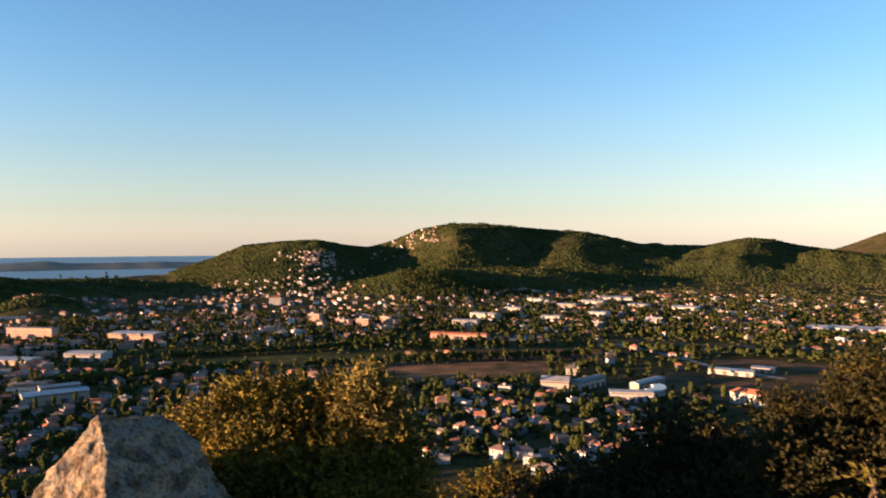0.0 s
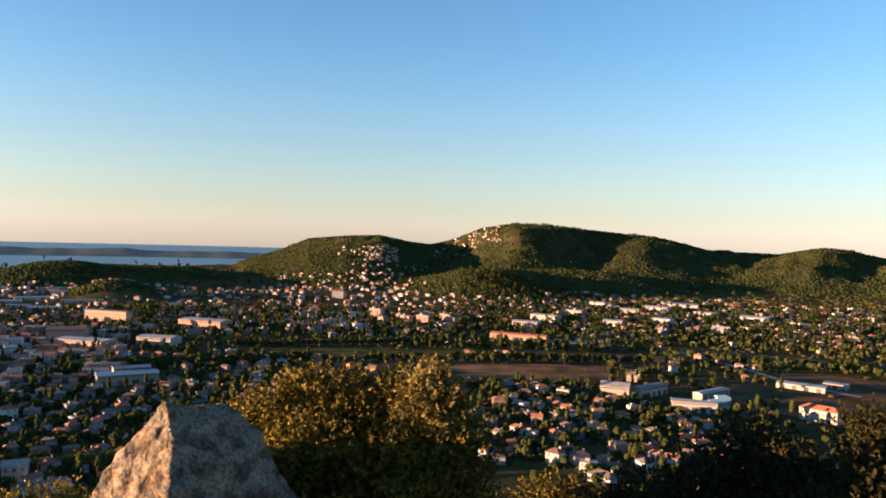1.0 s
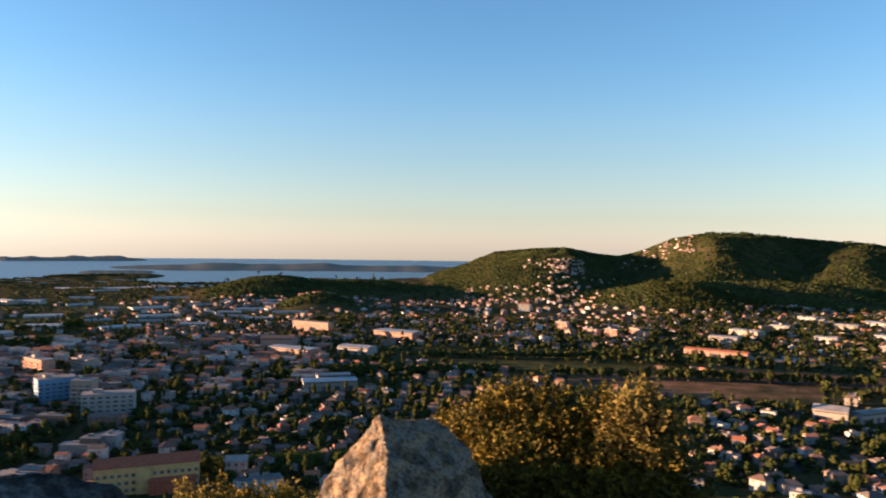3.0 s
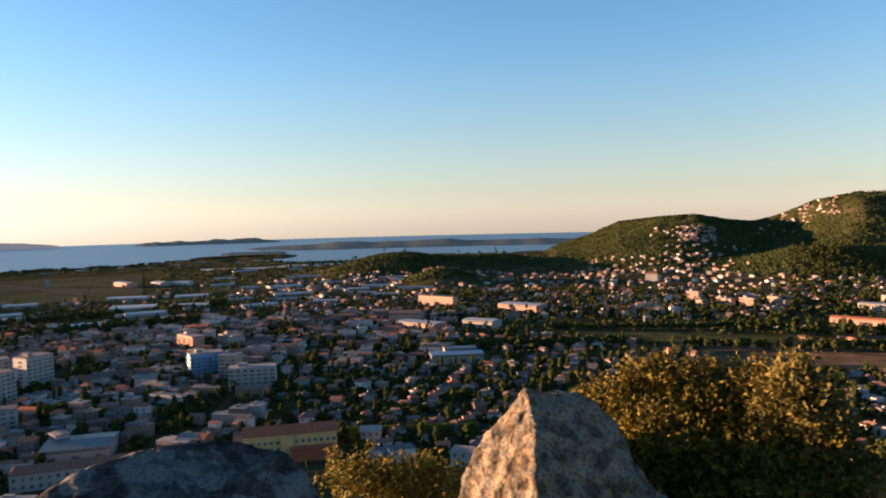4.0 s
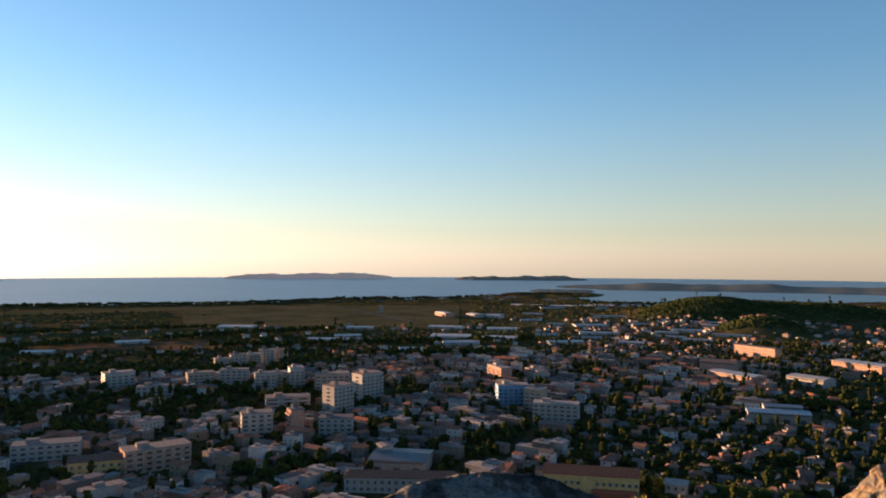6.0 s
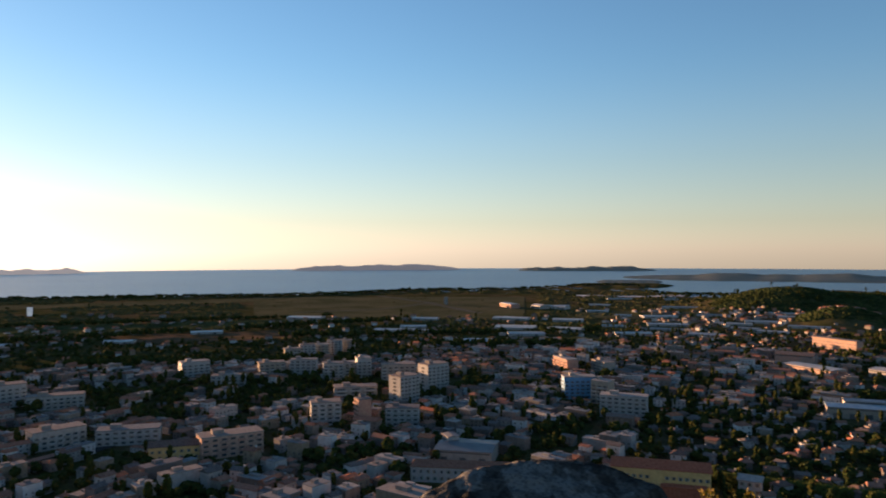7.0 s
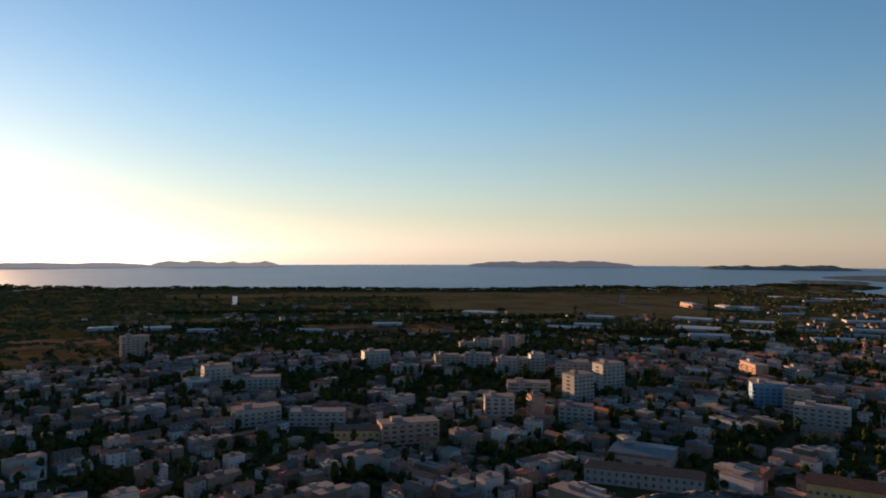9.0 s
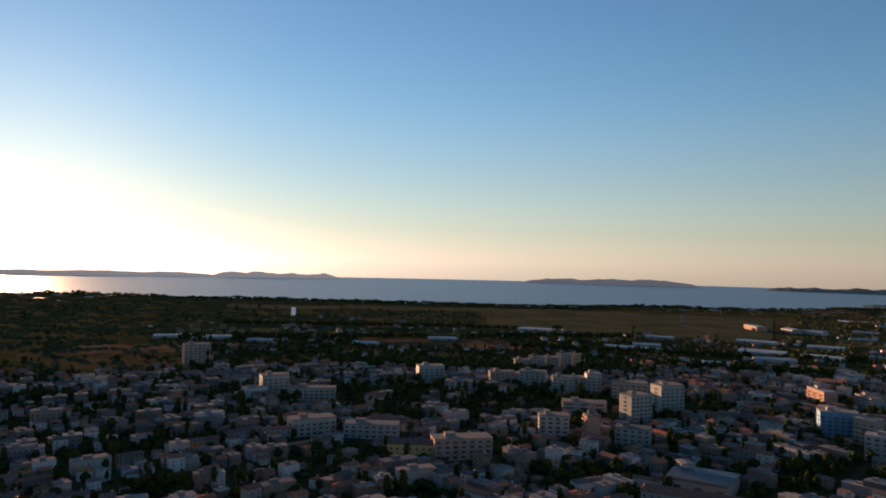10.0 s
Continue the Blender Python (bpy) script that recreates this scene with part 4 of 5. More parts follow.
for r, x, y, turn in sorted(villa_lots):
    put_house("villa", rnd.randrange(6), x, y, turn, rnd.uniform(0.58, 0.82), r < 640)
# hamlets on the hillside
def on_slope(az, el, r0=1350, r1=2600):
    """Where the line of sight at that height meets the hillside, or None."""
    r = np.arange(r0, r1, 8.0)
    x, y = -r * math.sin(radians(az)), r * math.cos(radians(az))
    hit = np.nonzero(height(x, y) + 2 > EYE + r * math.tan(radians(el)))[0]
    return (float(x[hit[0]]), float(y[hit[0]])) if len(hit) else None


for az0, az1, el0, el1, k in ((7.9, 10.4, -2.3, -1.15, 95), (9.6, 12.6, -1.9, -1.2, 18), (-0.2, 2.2, -0.5, 0.8, 50), (1.5, 3.4, -1.0, -0.3, 14), (5.5, 11.5, -4.3, -2.5, 46), (8, 17, -4.6, -3.3, 50), (2.5, 5, -1.9, -0.6, 8), (26, 37, -5.2, -4.2, 60)):
    for i in range(k):
        p = on_slope(rnd.uniform(az0, az1), rnd.uniform(el0, el1))
        if p:
            far_houses.append((len(TOWN) + rnd.randrange(6), *p, ground_z(*p) + 1, radians(rnd.uniform(-70, 0)), 0.56, 0.56, 0.62))
house_mats = [mat_wall_s, mat_roof_s, mat_glass_s, mat_flat_s]
scatter("town_houses", town_stuff, near_rest, house_mats, "crowded plastered houses with clay-tiled roofs", "houses")
scatter("far_houses", town_small, far_houses, house_mats, "scattered pale houses with tiled roofs far off", "houses")


# ---- trees ----
def tuft_tree(seed, tufts, tall=1.0, spread=1.0, trunk=True):
    """A unit crown of many small leaf tufts, uneven, on a tapered trunk. Leaves 0, bark 1."""
    g = random.Random(seed)
    b = Build()
    for i in range(tufts):
        d = Vector((g.gauss(0, 1), g.gauss(0, 1), g.gauss(0.25, 0.9))).normalized()
        rad = g.uniform(0.55, 1.08)
        c = Vector((d.x * spread * rad, d.y * spread * rad, 1.35 * tall + d.z * tall * rad * 0.8))
        size = g.uniform(0.28, 0.5) * (60 / max(tufts, 24)) ** 0.35
        n = (d + Vector((g.uniform(-0.6, 0.6), g.uniform(-0.6, 0.6), g.uniform(-0.2, 0.8)))).normalized()
        t = n.orthogonal().normalized()
        s = n.cross(t)
        a0 = g.uniform(0, 6.28)
        ring = [c + (t * math.cos(a0 + k * 1.2566) + s * math.sin(a0 + k * 1.2566)) * size * g.uniform(0.7, 1.2) - n * size * g.uniform(0.1, 0.4) for k in range(5)]
        k = len(b.v)
        b.v += [tuple(c + n * size * 0.5)] + [tuple(p) for p in ring]
        b.f += [(k, k + 1 + q, k + 1 + (q + 1) % 5) for q in range(5)]
        b.m += [0] * 5
    if trunk:
        k = len(b.v)
        for z, w in ((-0.3, 0.10), (0.6, 0.07), (1.3, 0.04)):
            b.v += [(w * math.cos(q * 1.2566), w * math.sin(q * 1.2566), z) for q in range(5)]
        for lv in range(2):
            for q in range(5):
                b.f.append((k + lv * 5 + q, k + lv * 5 + (q + 1) % 5, k + lv * 5 + 5 + (q + 1) % 5, k + lv * 5 + 5 + q))
                b.m.append(1)
    return b


def split(b, mi):
    out = Build()
    keep = sorted({i for f, m in zip(b.f, b.m) if m == mi for i in f})
    to = {i: k for k, i in enumerate(keep)}
    out.v = [b.v[i] for i in keep]
    out.f = [tuple(to[i] for i in f) for f, m in zip(b.f, b.m) if m == mi]
    out.m = [0] * len(out.f)
    return out


tree_kinds = [tuft_tree(11, 70), tuft_tree(12, 60, 1.25, 0.75), tuft_tree(13, 64, 0.75, 1.15), tuft_tree(14, 44, 1.9, 0.42)]
far_kinds = [tuft_tree(21, 15, trunk=False), tuft_tree(22, 14, 1.2, 0.75, trunk=False), tuft_tree(23, 14, 0.75, 1.2, trunk=False), tuft_tree(24, 12, 2.0, 0.4, trunk=False)]
TREE_LABELS = ["round broadleaf garden tree with dark green crown", "upright broadleaf tree with dense crown", "spreading pine with flat green crown", "slender dark cypress tree"]
tree_masters, tree_near, tree_far, made_trees = {}, [], [], 0


def put_tree(x, y, size, kind=None, lift=0.0):
    global made_trees
    r = math.hypot(x, y)
    kind = rnd.choice((0, 0, 0, 1, 1, 2, 2, 3)) if kind is None else kind
    z = ground_z(x, y) + lift
    turn = rnd.uniform(0, 6.28)
    s = size * rnd.uniform(0.75, 1.25)
    if r < 520 and made_trees < 260:
        made_trees += 1
        m = pose(x, y, z, 0, 0, math.degrees(turn)) @ Matrix.Diagonal((s, s, s, 1))
        if kind not in tree_masters:
            ob = thing("tree", m, TREE_LABELS[kind], "tree", "trees of the town gardens")
            ob.scale = (1, 1, 1)
            part("crown", split(tree_kinds[kind], 0), ob, mats=[mat_tree_s])
            part("trunk", split(tree_kinds[kind], 1), ob, mats=[mat_bark])
            ob.matrix_basis = m
            tree_masters[kind] = (ob, s)
        else:
            src, s0 = tree_masters[kind]
            copy_thing(src, pose(x, y, z, 0, 0, math.degrees(turn)) @ Matrix.Diagonal((s / s0, s / s0, s / s0, 1)))
        return
    (tree_near if r < 720 else tree_far).append((kind, x, y, z, turn, s, s, s))


for x, y in gardens:
    if free(x, y, 1) and math.hypot(x, y) > 335:
        put_tree(x, y, rnd.uniform(1.5, 2.9))
put_tree(*polar(61.0, 374), 4.2, 0)       # a lone tall tree over the roofs
for x, y in parks:
    if free(x, y, 1) and math.hypot(x, y) > 335:
        put_tree(x, y, rnd.uniform(2.2, 3.8))
for az0, az1, r0, r1, k in ((14, 43, 345, 575, 850), (-21, 4, 365, 590, 520)):
    for i in range(k):
        x, y = polar(rnd.uniform(az0, az1), math.sqrt(rnd.uniform(r0 ** 2, r1 ** 2)))
        if free(x, y, 2):
            put_tree(x, y, rnd.choice((1.2, 1.5, 1.8, 2.2, 2.8)), rnd.choice((0, 0, 0, 1, 2, 2, 2, 3)))
# loose trees and copses
for i in range(9000):
    az, r = rnd.uniform(-40, 112), math.sqrt(rnd.uniform(350 ** 2, 2000 ** 2))
    x, y = polar(az, r)
    t, v = zone(az, r)
    clump = float(waves(x, y, 170, 8))
    keep = 0.10 if t > 0.5 else 0.13 if v > 0.2 else 0.75 if clump > 0.15 else 0.10
    if r > 950 and az > 42:
        keep *= 0.35
    if in_field(az, r):
        keep = 0.16
    if 85.8 < az < 88.2 and 1540 < r < 1800:
        keep = 0.0
    coast = float(np.interp(az, COAST_AZ, COAST_R))
    if r < coast - 30 and rnd.random() < keep and free(x, y, 2):
        put_tree(x, y, rnd.choice((0.7, 0.9, 1.2)) if in_field(az, r) else rnd.choice((1.5, 1.9, 2.3, 2.8, 3.6)))
# rows of trees
for a, b_, n_, size, kind in (((10, 655), (-12, 720), 70, 3.4, 1), ((6, 742), (-8, 752), 60, 3.6, 3), ((-12, 780), (-33, 800), 60, 3.6, 0), ((20, 750), (4, 780), 50, 3.4, 0), ((70, 1010), (45, 1080), 90, 4, 0), ((95, 1100), (60, 1230), 120, 4.2, 0), ((92, 1350), (66, 1330), 120, 4.2, 2), ((60, 880), (47, 905), 70, 4.4, 0), ((85, 830), (64, 770), 110, 4.6, 0), ((30, 640), (14, 660), 50, 4, 0), ((-14, 900), (-34, 960), 70, 3.8, 0)):
    p, q = np.array(polar(*a)), np.array(polar(*b_))
    for k in range(n_):
        x, y = p + (q - p) * (k + rnd.uniform(-0.3, 0.3)) / n_ + np.array((rnd.uniform(-4, 4), rnd.uniform(-4, 4)))
        if free(x, y, 1):
            put_tree(float(x), float(y), size, kind)
def hedge(az0, az1, r, deep, tall):
    """A clipped row of trees: a long rounded block of overlapping leaf tufts."""
    g = random.Random(71)
    p, q = Vector((*polar(az0, r), 0)), Vector((*polar(az1, r), 0))
    d = (q - p).normalized()
    n = Vector((-d.y, d.x, 0))
    base = ground_z(*((p + q) / 2).xy)
    ob = thing("hedge", Matrix.Translation((*((p + q) / 2).xy, base)), "long clipped row of green trees beside a street", "hedge")
    b = Build()
    for i in range(5200):
        u, a = g.uniform(-0.5, 0.5) * (q - p).length, g.uniform(-0.25, 3.4)
        out = Vector((0, 0, math.sin(a))) + n * math.cos(a)
        side, top = max(-1, min(1, 1.5 * math.cos(a))), max(0.1, min(1, 1.4 * math.sin(a)))
        c = d * u + n * side * deep / 2 + Vector((0, 0, top * tall * g.uniform(0.75, 1.0)))
        e = out.orthogonal().normalized()
        f = out.cross(e)
        w = g.uniform(0.35, 0.7)
        k = len(b.v)
        b.v += [tuple(c + out * w * 0.4)] + [tuple(c + (e * math.cos(k5 * 1.57 + i) + f * math.sin(k5 * 1.57 + i)) * w) for k5 in range(4)]
        b.f += [(k, k + 1 + k5, k + 1 + (k5 + 1) % 4) for k5 in range(4)]
        b.m += [0] * 4
    part("foliage", b, ob, mats=[mat_hedge])
    return ob


hedge(37.0, 26.0, 386, 6, 6.5)
# pines behind the beach
for i in range(1500):
    az = rnd.uniform(36, 112)
    r = float(np.interp(az, COAST_AZ, COAST_R)) - abs(rnd.gauss(0, 30)) - 6
    x, y = polar(az, r)
    put_tree(x, y, rnd.uniform(2.6, 4.4), 2)
# woods on the steep slope underfoot
for i in range(700):
    az, r = rnd.uniform(-60, 125), rnd.uniform(30, 190)
    x, y = polar(az, r)
    if ground_z(x, y) + 7 < EYE - r * 0.40:
        tree_near.append((rnd.randrange(3), x, y, ground_z(x, y), rnd.uniform(0, 6.28), 2.4, 2.4, 2.0))
scatter("garden_trees", tree_kinds, tree_near, [mat_tree_s, mat_bark], "dark green trees between houses", "trees")
scatter("far_trees", far_kinds, tree_far, [mat_tree_s, mat_bark], "scattered dark trees and copses on the plain", "trees")


def crowns():
    """A few rounded, uneven crowns."""
    canopy = []
    for s in range(4):
        g = random.Random(60 + s)
        b = Build()
        ring = lambda rad, z, k: [(rad * g.uniform(0.8, 1.2) * math.cos(6.283 * q / k + s), rad * g.uniform(0.8, 1.2) * math.sin(6.283 * q / k + s), z * g.uniform(0.85, 1.15)) for q in range(k)]
        lo, up = ring(1.0, 0.3, 5), ring(0.72, 1.0, 5)
        b.v = lo + up + [(g.uniform(-0.15, 0.15), g.uniform(-0.15, 0.15), 1.35)]
        b.f = [(q, (q + 1) % 5, 5 + (q + 1) % 5, 5 + q) for q in range(5)] + [(5 + q, 5 + (q + 1) % 5, 10) for q in range(5)]
        b.m = [0] * 10
        canopy.append(b)
    return canopy


def forest():
    """Rounded pine crowns packed over the hills."""
    places = []
    az = np.random.RandomState(3).uniform(-36, 37, 120000)
    rr = np.sqrt(np.random.RandomState(4).uniform(1250 ** 2, 2600 ** 2, 120000))
    x, y = -rr * np.sin(np.radians(az)), rr * np.cos(np.radians(az))
    z = height(x, y)
    gap = waves(x, y, 90, 9)
    for i in np.nonzero((z > 7.5) & (gap > -1.15))[0]:
        s = rnd.uniform(2.6, 4.6)
        places.append((rnd.randrange(4), x[i], y[i], z[i] - 1, rnd.uniform(0, 6.28), s, s, s * rnd.uniform(0.4, 0.75)))
    return scatter("hill_forest", crowns(), places, [mat_pine_s], "dense green pine and oak woods on hills", "forest", smooth=True)


forest()


def plain_woods():
    """Low woods, hedges and orchards of the plain."""
    g = np.random.RandomState(15)
    az = g.uniform(-38, 114, 62000)
    r = np.sqrt(g.uniform(600 ** 2, 2150 ** 2, 62000))
    x, y = -r * np.sin(np.radians(az)), r * np.cos(np.radians(az))
    z = height(x, y)
    coast = np.interp(az, COAST_AZ, COAST_R)
    dense = waves(x * 1.0, y * 1.0, 150, 8) + 0.6 * waves(x, y, 60, 12)
    far = np.clip((r - 850) / 400, 0, 1)
    places = []
    for i in np.nonzero((z < 9) & (z > 0.5) & (r < coast - 25) & (dense > 0.55 - 0.55 * far - 0.18 * far * np.clip((az - 45) / 25, 0, 1)))[0]:
        a, q = float(az[i]), float(r[i])
        t, v = zone(a, q)
        if (in_field(a, q) and (a > 20 or rnd.random() < 0.75)) or (t + v > 0.2 and rnd.random() < 0.9) or not free(x[i], y[i], 2):
            continue
        s = rnd.uniform(2.6, 5.5)
        s *= 0.5 if in_field(a, q) else 1
        places.append((rnd.randrange(4), x[i], y[i], z[i] - 0.3, rnd.uniform(0, 6.28), s, s, rnd.uniform(0.25, 0.5) * s))
    return scatter("plain_woods", crowns(), places, [mat_scrub_s], "dark hedges, orchards and low woods on the plain", "trees", smooth=True)


plain_woods()


# ---- the lookout: rocks and bushes ----
def boulder(name, pts, label, cuts=3, rough=0.05, soften=1, seed=0.0, mat=None):
    """A rock from a hull of a few corners, refined, softened and roughened."""
    bm = bmesh.new()
    for p in pts:
        bm.verts.new(p)
    bmesh.ops.convex_hull(bm, input=bm.verts)
    bmesh.ops.delete(bm, geom=[v for v in bm.verts if not v.link_faces], context="VERTS")
    for k in range(cuts):
        bmesh.ops.subdivide_edges(bm, edges=bm.edges[:], cuts=1, use_grid_fill=True)
        bmesh.ops.triangulate(bm, faces=bm.faces[:])
        if k < soften:
            bmesh.ops.smooth_vert(bm, verts=bm.verts[:], factor=0.4, use_axis_x=True, use_axis_y=True, use_axis_z=True)
    for k in range(2):
        bmesh.ops.subdivide_edges(bm, edges=bm.edges[:], cuts=1, use_grid_fill=True)
        bmesh.ops.triangulate(bm, faces=bm.faces[:])
    bm.normal_update()
    for v in bm.verts:
        q = Vector(v.co) + Vector((seed, 0, 0))
        d = noise.fractal(q * 2.6, 0.9, 2.2, 5) * rough + (noise.noise(q * 9) ** 2) * -rough * 0.5 + noise.fractal(q * 16, 1, 2, 3) * rough * 0.16
        v.co += v.normal * d
    bmesh.ops.recalc_face_normals(bm, faces=bm.faces[:])
    me = bpy.data.meshes.new(name)
    bm.to_mesh(me)
    bm.free()
    me.materials.append(mat or mat_rock)
    for p in me.polygons:
        p.use_smooth = True
    return tagged(new(name, me), label, "rock")


# last four corners: an unseen back, stretched out to shade the oak bush
boulder("boulder", [(-1.48, 3.19, 119.22), (-1.42, 3.22, 119.20), (-1.31, 3.40, 119.16), (-1.37, 3.04, 119.06), (-1.31, 2.88, 118.78), (-1.73, 3.07, 118.86), (-1.98, 3.09, 118.3), (-1.31, 2.72, 118.2),
                    (-1.12, 3.44, 119.02), (-0.86, 3.42, 118.64), (-0.66, 3.30, 118.1), (-2.1, 3.2, 117.0), (-1.32, 2.5, 117.0), (-0.4, 3.2, 117.0), (-0.9, 4.6, 117.0), (-1.7, 4.6, 117.0), (-1.6, 3.95, 118.78), (-1.38, 4.5, 118.35)],
        "pointed limestone boulder with lichen, one face sunlit", rough=0.055, soften=0, seed=1.3)
boulder("boulder", [(-2.70, 1.38, 119.05), (-2.64, 1.73, 119.16), (-2.50, 2.07, 119.21), (-2.36, 2.21, 119.19), (-2.14, 2.31, 119.11), (-1.87, 2.31, 118.97), (-1.66, 2.22, 118.6), (-2.25, 1.4, 118.9),
                    (-3.05, 1.2, 118.5), (-3.2, 2.3, 118.75), (-2.6, 2.9, 118.7), (-1.5, 2.1, 117.2), (-2.2, 1.0, 117.2), (-3.5, 0.9, 117.2), (-3.5, 2.6, 117.0), (-2.4, 3.2, 117.0)],
        "broad rounded grey boulder blotched with lichen", rough=0.03, soften=1, seed=5.1, mat=mat_rock_grey)


def tube(b, p, q, r0, r1, mi=0, n=5):
    d = (q - p).normalized()
    t = d.orthogonal().normalized()
    s = d.cross(t)
    k = len(b.v)
    for c, r in ((p, r0), (q, r1)):
        b.v += [tuple(c + (t * math.cos(6.283 * i / n) + s * math.sin(6.283 * i / n)) * r) for i in range(n)]
    b.f += [(k + i, k + (i + 1) % n, k + n + (i + 1) % n, k + n + i) for i in range(n)]
    b.m += [mi] * n


def leaves(clumps, count, length, seed):
    """Folded leaf blades gathered in sprays through the clumps (x, y, z, rx, ry, rz)."""
    g = np.random.RandomState(seed)
    c = []
    for x, y, z, rx, ry, rz in clumps:          # knobs of growth over each clump
        for k in range(22):
            d = g.normal(size=3)
            d /= np.linalg.norm(d)
            f = g.uniform(0.55, 0.95)
            s = g.uniform(0.26, 0.46)
            c.append((x + d[0] * rx * f, y + d[1] * ry * f, z + d[2] * rz * f, rx * s, ry * s, rz * s * 1.1))
    c = np.array(c)
    wgt = c[:, 3] * c[:, 5]
    sprays = max(1, count // 9)
    pick = g.choice(len(c), sprays, p=wgt / wgt.sum())
    d = g.normal(size=(sprays, 3))
    d /= np.linalg.norm(d, axis=1)[:, None]
    rad = 1.0 - 0.5 * g.rand(sprays) ** 1.7 + 0.10 * g.normal(size=sprays) * (g.rand(sprays) > 0.5)
    heart = c[pick, :3] + d * rad[:, None] * c[pick, 3:]
    grow = d + np.array((0, 0, 0.55)) + 0.35 * g.normal(size=(sprays, 3))
    grow /= np.linalg.norm(grow, axis=1)[:, None]
    h = np.repeat(heart, 9, 0)
    gr = np.repeat(grow, 9, 0)
    n = len(h)
    base = h + gr * (g.rand(n, 1) * length * 3.2) + g.normal(size=(n, 3)) * length * 0.25
    ax = gr * 0.6 + g.normal(size=(n, 3)) * 0.6
    ax /= np.linalg.norm(ax, axis=1)[:, None]
    side = np.cross(ax, g.normal(size=(n, 3)))
    side /= np.linalg.norm(side, axis=1)[:, None]
    up = np.cross(ax, side)
    ln = length * g.uniform(0.7, 1.3, (n, 1))
    tip, mid = base + ax * ln, base + ax * ln * 0.5
    left, right = mid + side * ln * 0.27 + up * ln * 0.08, mid - side * ln * 0.27 + up * ln * 0.08
    v = np.stack([base, left, tip, right], 1).reshape(-1, 3)
    k = np.arange(n)[:, None] * 4
    f = np.concatenate([k + np.array((0, 1, 2)), k + np.array((0, 2, 3))], 1).reshape(-1, 3)
    return v, f


def bush(name, root, clumps, count, length, mat, label, seed, stems=14):
    root = (root[0], root[1], ground_z(root[0], root[1]))
    ob = thing(name, pose(*root), label, "bush")
    shift = np.array(root)
    v, f = leaves(clumps, count, length, seed)
    part("foliage", np_mesh("foliage", v - shift, f, None, [mat], False), ob)
    g = random.Random(seed)
    b = Build()
    r0 = Vector((0, 0, 0))
    for i in range(stems):
        c = clumps[i % len(clumps)]
        reach = min(1, c[3] / 0.2)
        goal = Vector([c[k] - root[k] + g.uniform(-0.6, 0.6) * c[k + 3] for k in range(3)])
        p, w = r0 + Vector((g.uniform(-0.1, 0.1), g.uniform(-0.1, 0.1), -0.1)), g.uniform(0.012, 0.022)
        for s in range(1, 5):
            q = r0.lerp(goal, s / 4) + Vector((g.gauss(0, 0.03), g.gauss(0, 0.03), 0.1 * reach * math.sin(s * 0.8)))
            tube(b, p, q, w, w * 0.75)
            for tw in range(3):
                e = q + reach * Vector((g.gauss(0, 0.12), g.gauss(0, 0.12), abs(g.gauss(0.08, 0.1))))
                tube(b, q, e, w * 0.4, w * 0.15, n=4)
            p, w = q, w * 0.75
    part("branch", b, ob, mats=[mat_bark])
    return ob


def spot(az, el, dist):
    a, e = radians(az), radians(el)
    return (-math.sin(a) * math.cos(e) * dist, math.cos(a) * math.cos(e) * dist, EYE + math.sin(e) * dist)


def clump(az, el, dist, rx, rz, ry=None):
    return (*spot(az, el, dist), rx, ry or rx, rz)


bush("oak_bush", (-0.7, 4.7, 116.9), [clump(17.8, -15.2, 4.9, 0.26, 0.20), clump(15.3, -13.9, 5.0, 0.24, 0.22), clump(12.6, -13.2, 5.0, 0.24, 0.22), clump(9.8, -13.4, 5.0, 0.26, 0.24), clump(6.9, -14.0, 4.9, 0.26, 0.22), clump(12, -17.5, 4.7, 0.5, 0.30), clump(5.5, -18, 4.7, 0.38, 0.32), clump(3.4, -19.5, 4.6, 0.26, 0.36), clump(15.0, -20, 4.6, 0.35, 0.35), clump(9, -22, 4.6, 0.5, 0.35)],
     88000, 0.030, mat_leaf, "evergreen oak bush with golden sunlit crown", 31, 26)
bush("olive_bush", (-0.25, 4.9, 116.9), [clump(5.0, -12.4, 4.55, 0.11, 0.13), clump(3.8, -13.7, 4.5, 0.11, 0.13), clump(5.6, -13.6, 4.5, 0.11, 0.12)],
     7000, 0.036, mat_leaf_pale, "pale silvery shrub rising beside the oak", 37, 10)
# thicket and tall bush: their shade is put into the darker leaf colour
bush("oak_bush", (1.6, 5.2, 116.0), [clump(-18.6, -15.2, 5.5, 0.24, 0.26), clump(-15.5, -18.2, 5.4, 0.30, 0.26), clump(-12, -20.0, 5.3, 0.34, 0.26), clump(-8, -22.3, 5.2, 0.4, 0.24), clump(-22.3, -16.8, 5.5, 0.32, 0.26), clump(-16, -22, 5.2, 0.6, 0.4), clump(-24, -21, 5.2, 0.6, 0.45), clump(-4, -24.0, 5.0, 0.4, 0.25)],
     60000, 0.034, mat_leaf_shaded, "dark shaded oak thicket on the slope", 41, 22)
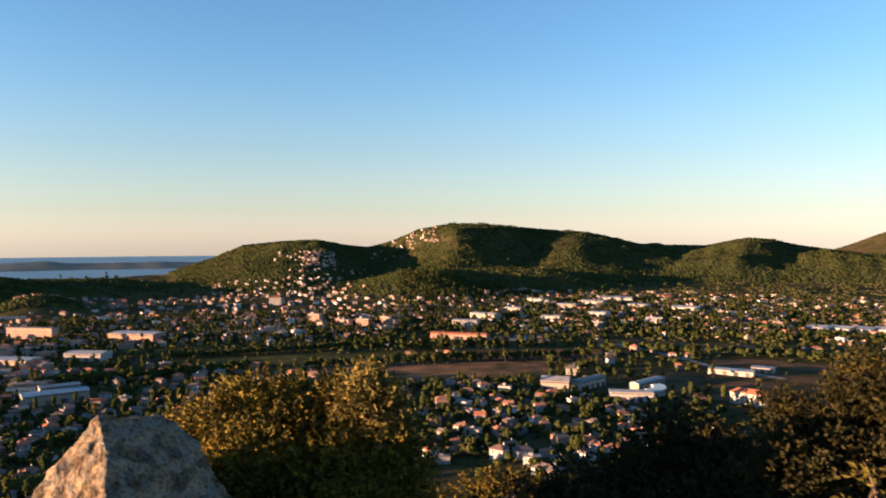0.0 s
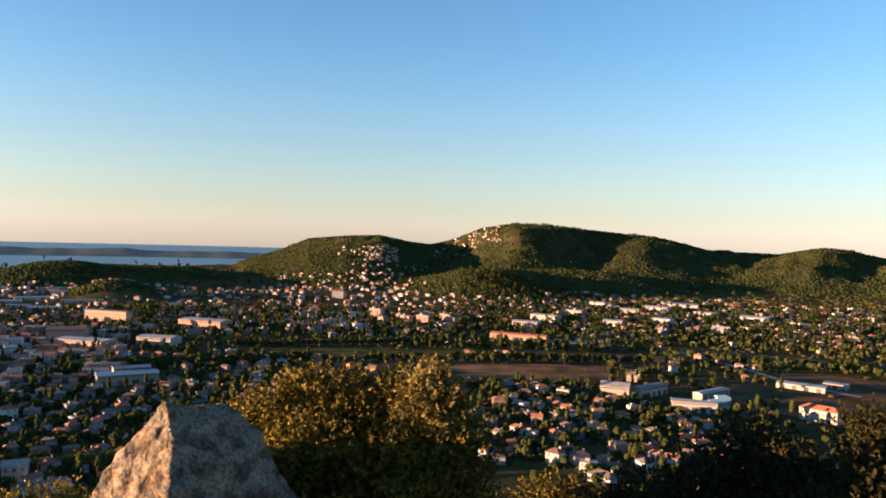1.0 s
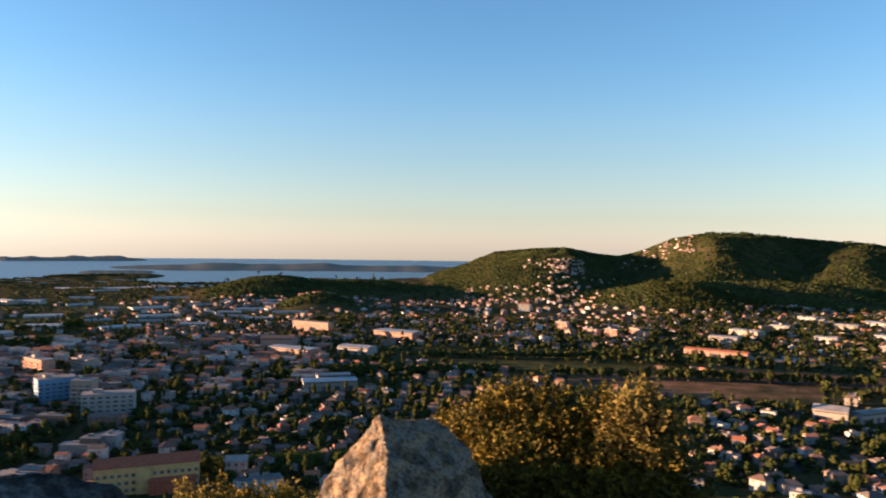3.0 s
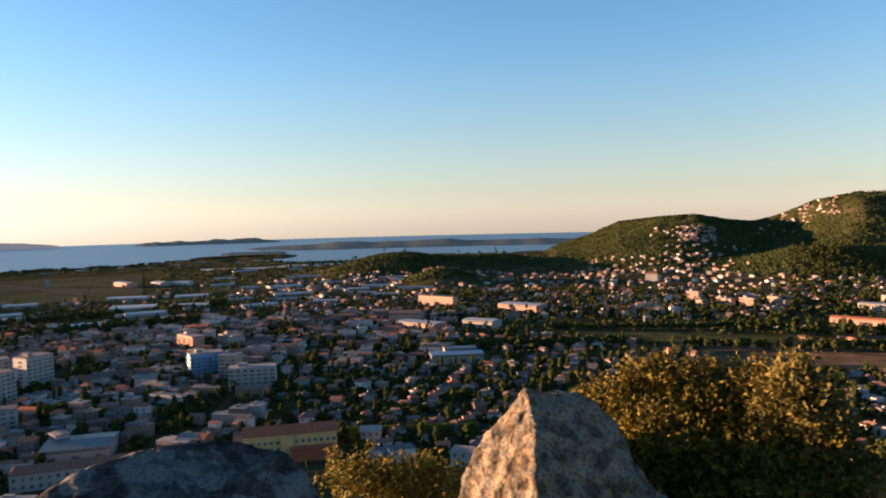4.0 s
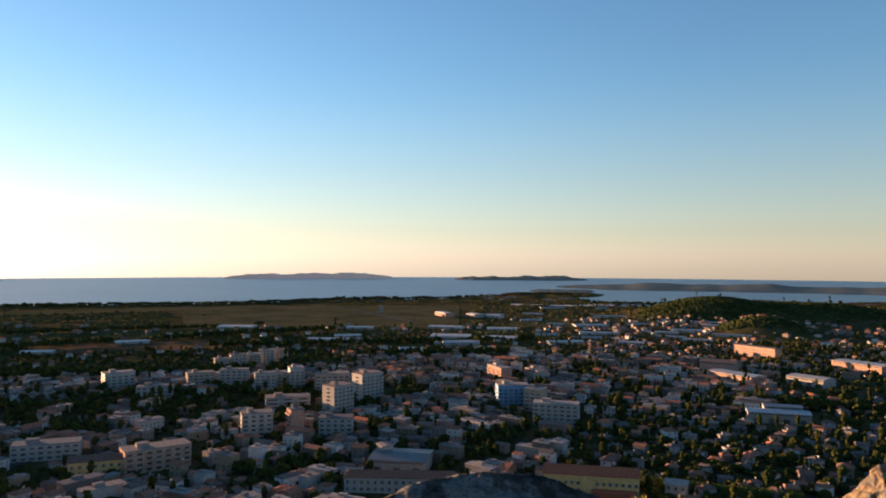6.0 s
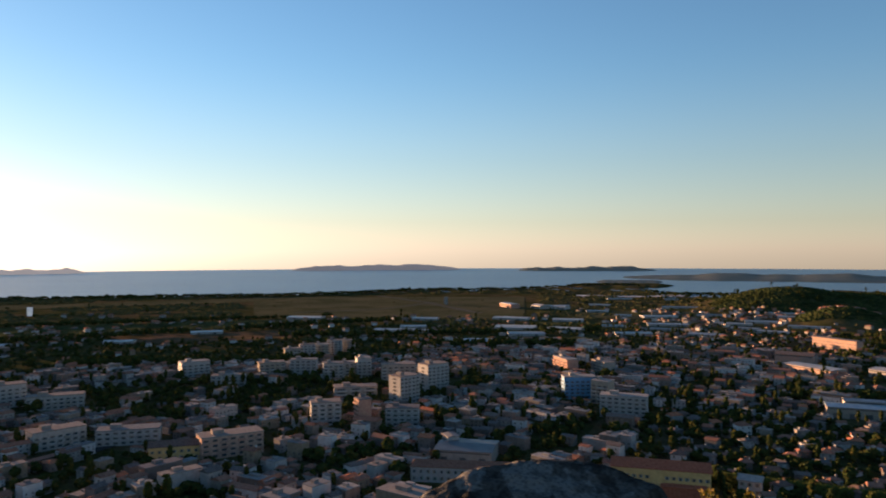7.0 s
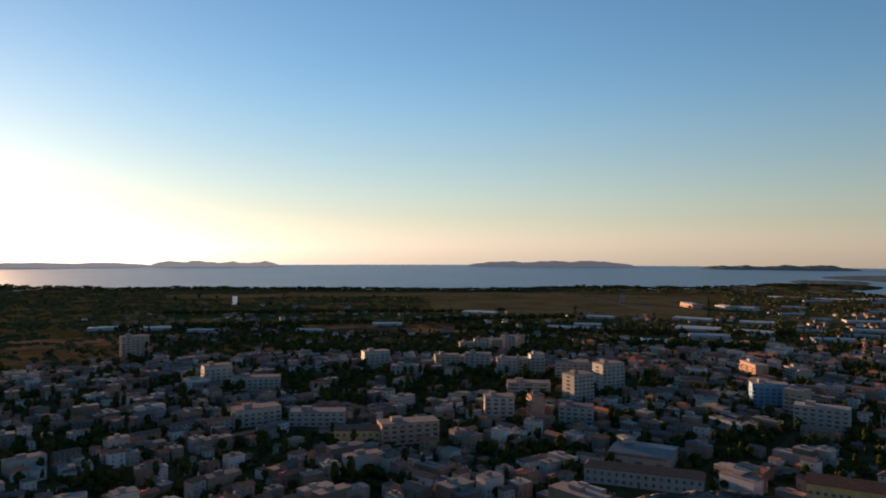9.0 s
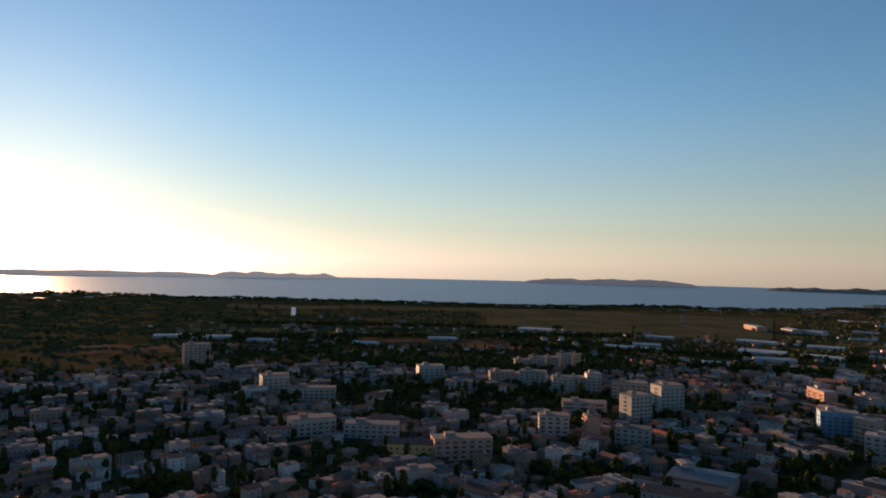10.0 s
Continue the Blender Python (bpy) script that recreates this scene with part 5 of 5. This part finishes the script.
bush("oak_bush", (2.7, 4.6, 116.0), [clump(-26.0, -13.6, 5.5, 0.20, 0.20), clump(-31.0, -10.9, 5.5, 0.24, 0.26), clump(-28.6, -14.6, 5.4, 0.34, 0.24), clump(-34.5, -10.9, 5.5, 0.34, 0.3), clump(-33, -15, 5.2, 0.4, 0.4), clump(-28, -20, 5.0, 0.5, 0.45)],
     44000, 0.034, mat_leaf_shaded, "tall dark oak bush on the slope", 43, 18)
bush("shrub", (0.55, 5.6, 116.0), [clump(-4.4, -19.6, 5.8, 0.18, 0.10), clump(-7.4, -19.2, 5.9, 0.2, 0.11), clump(-1.5, -21.0, 5.7, 0.25, 0.15)],
     5000, 0.034, mat_leaf, "low golden shrub below the lookout", 47, 8)
bush("shrub", (1.33, 2.05, 117.6), [clump(-31.6, -17.2, 2.45, 0.05, 0.07), clump(-29.6, -20.0, 2.45, 0.05, 0.05), clump(-32.6, -15.6, 2.5, 0.05, 0.07)],
     140, 0.026, mat_leaf, "thin leafy twigs close to the lookout", 53, 3)
bush("shrub", (-3.6, 4.9, 115.3), [clump(37.4, -19.0, 6.2, 0.22, 0.20), clump(34.8, -20.0, 6.2, 0.24, 0.16), clump(32.4, -19.4, 6.2, 0.24, 0.2), clump(29.6, -20.4, 6.2, 0.26, 0.18), clump(34, -23, 6.0, 0.6, 0.3)],
     11000, 0.036, mat_leaf_green, "yellow-green shrubs between two boulders", 59, 10)
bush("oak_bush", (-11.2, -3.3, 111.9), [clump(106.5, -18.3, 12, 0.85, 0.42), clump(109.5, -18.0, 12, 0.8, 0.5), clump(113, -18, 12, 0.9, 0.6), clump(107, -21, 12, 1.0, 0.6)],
     16000, 0.06, mat_leaf_shaded, "round dark oak crown below the lookout", 61, 10)
# sunlit top of the tall bush, made by sprays in the lighter leaf colour
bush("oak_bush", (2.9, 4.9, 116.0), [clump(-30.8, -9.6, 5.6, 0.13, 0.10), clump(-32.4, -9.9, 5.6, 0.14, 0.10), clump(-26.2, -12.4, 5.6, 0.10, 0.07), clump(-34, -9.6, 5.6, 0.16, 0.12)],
     3200, 0.034, mat_leaf, "upper oak sprays with lighter leaves for the sunlit top", 67, 8)
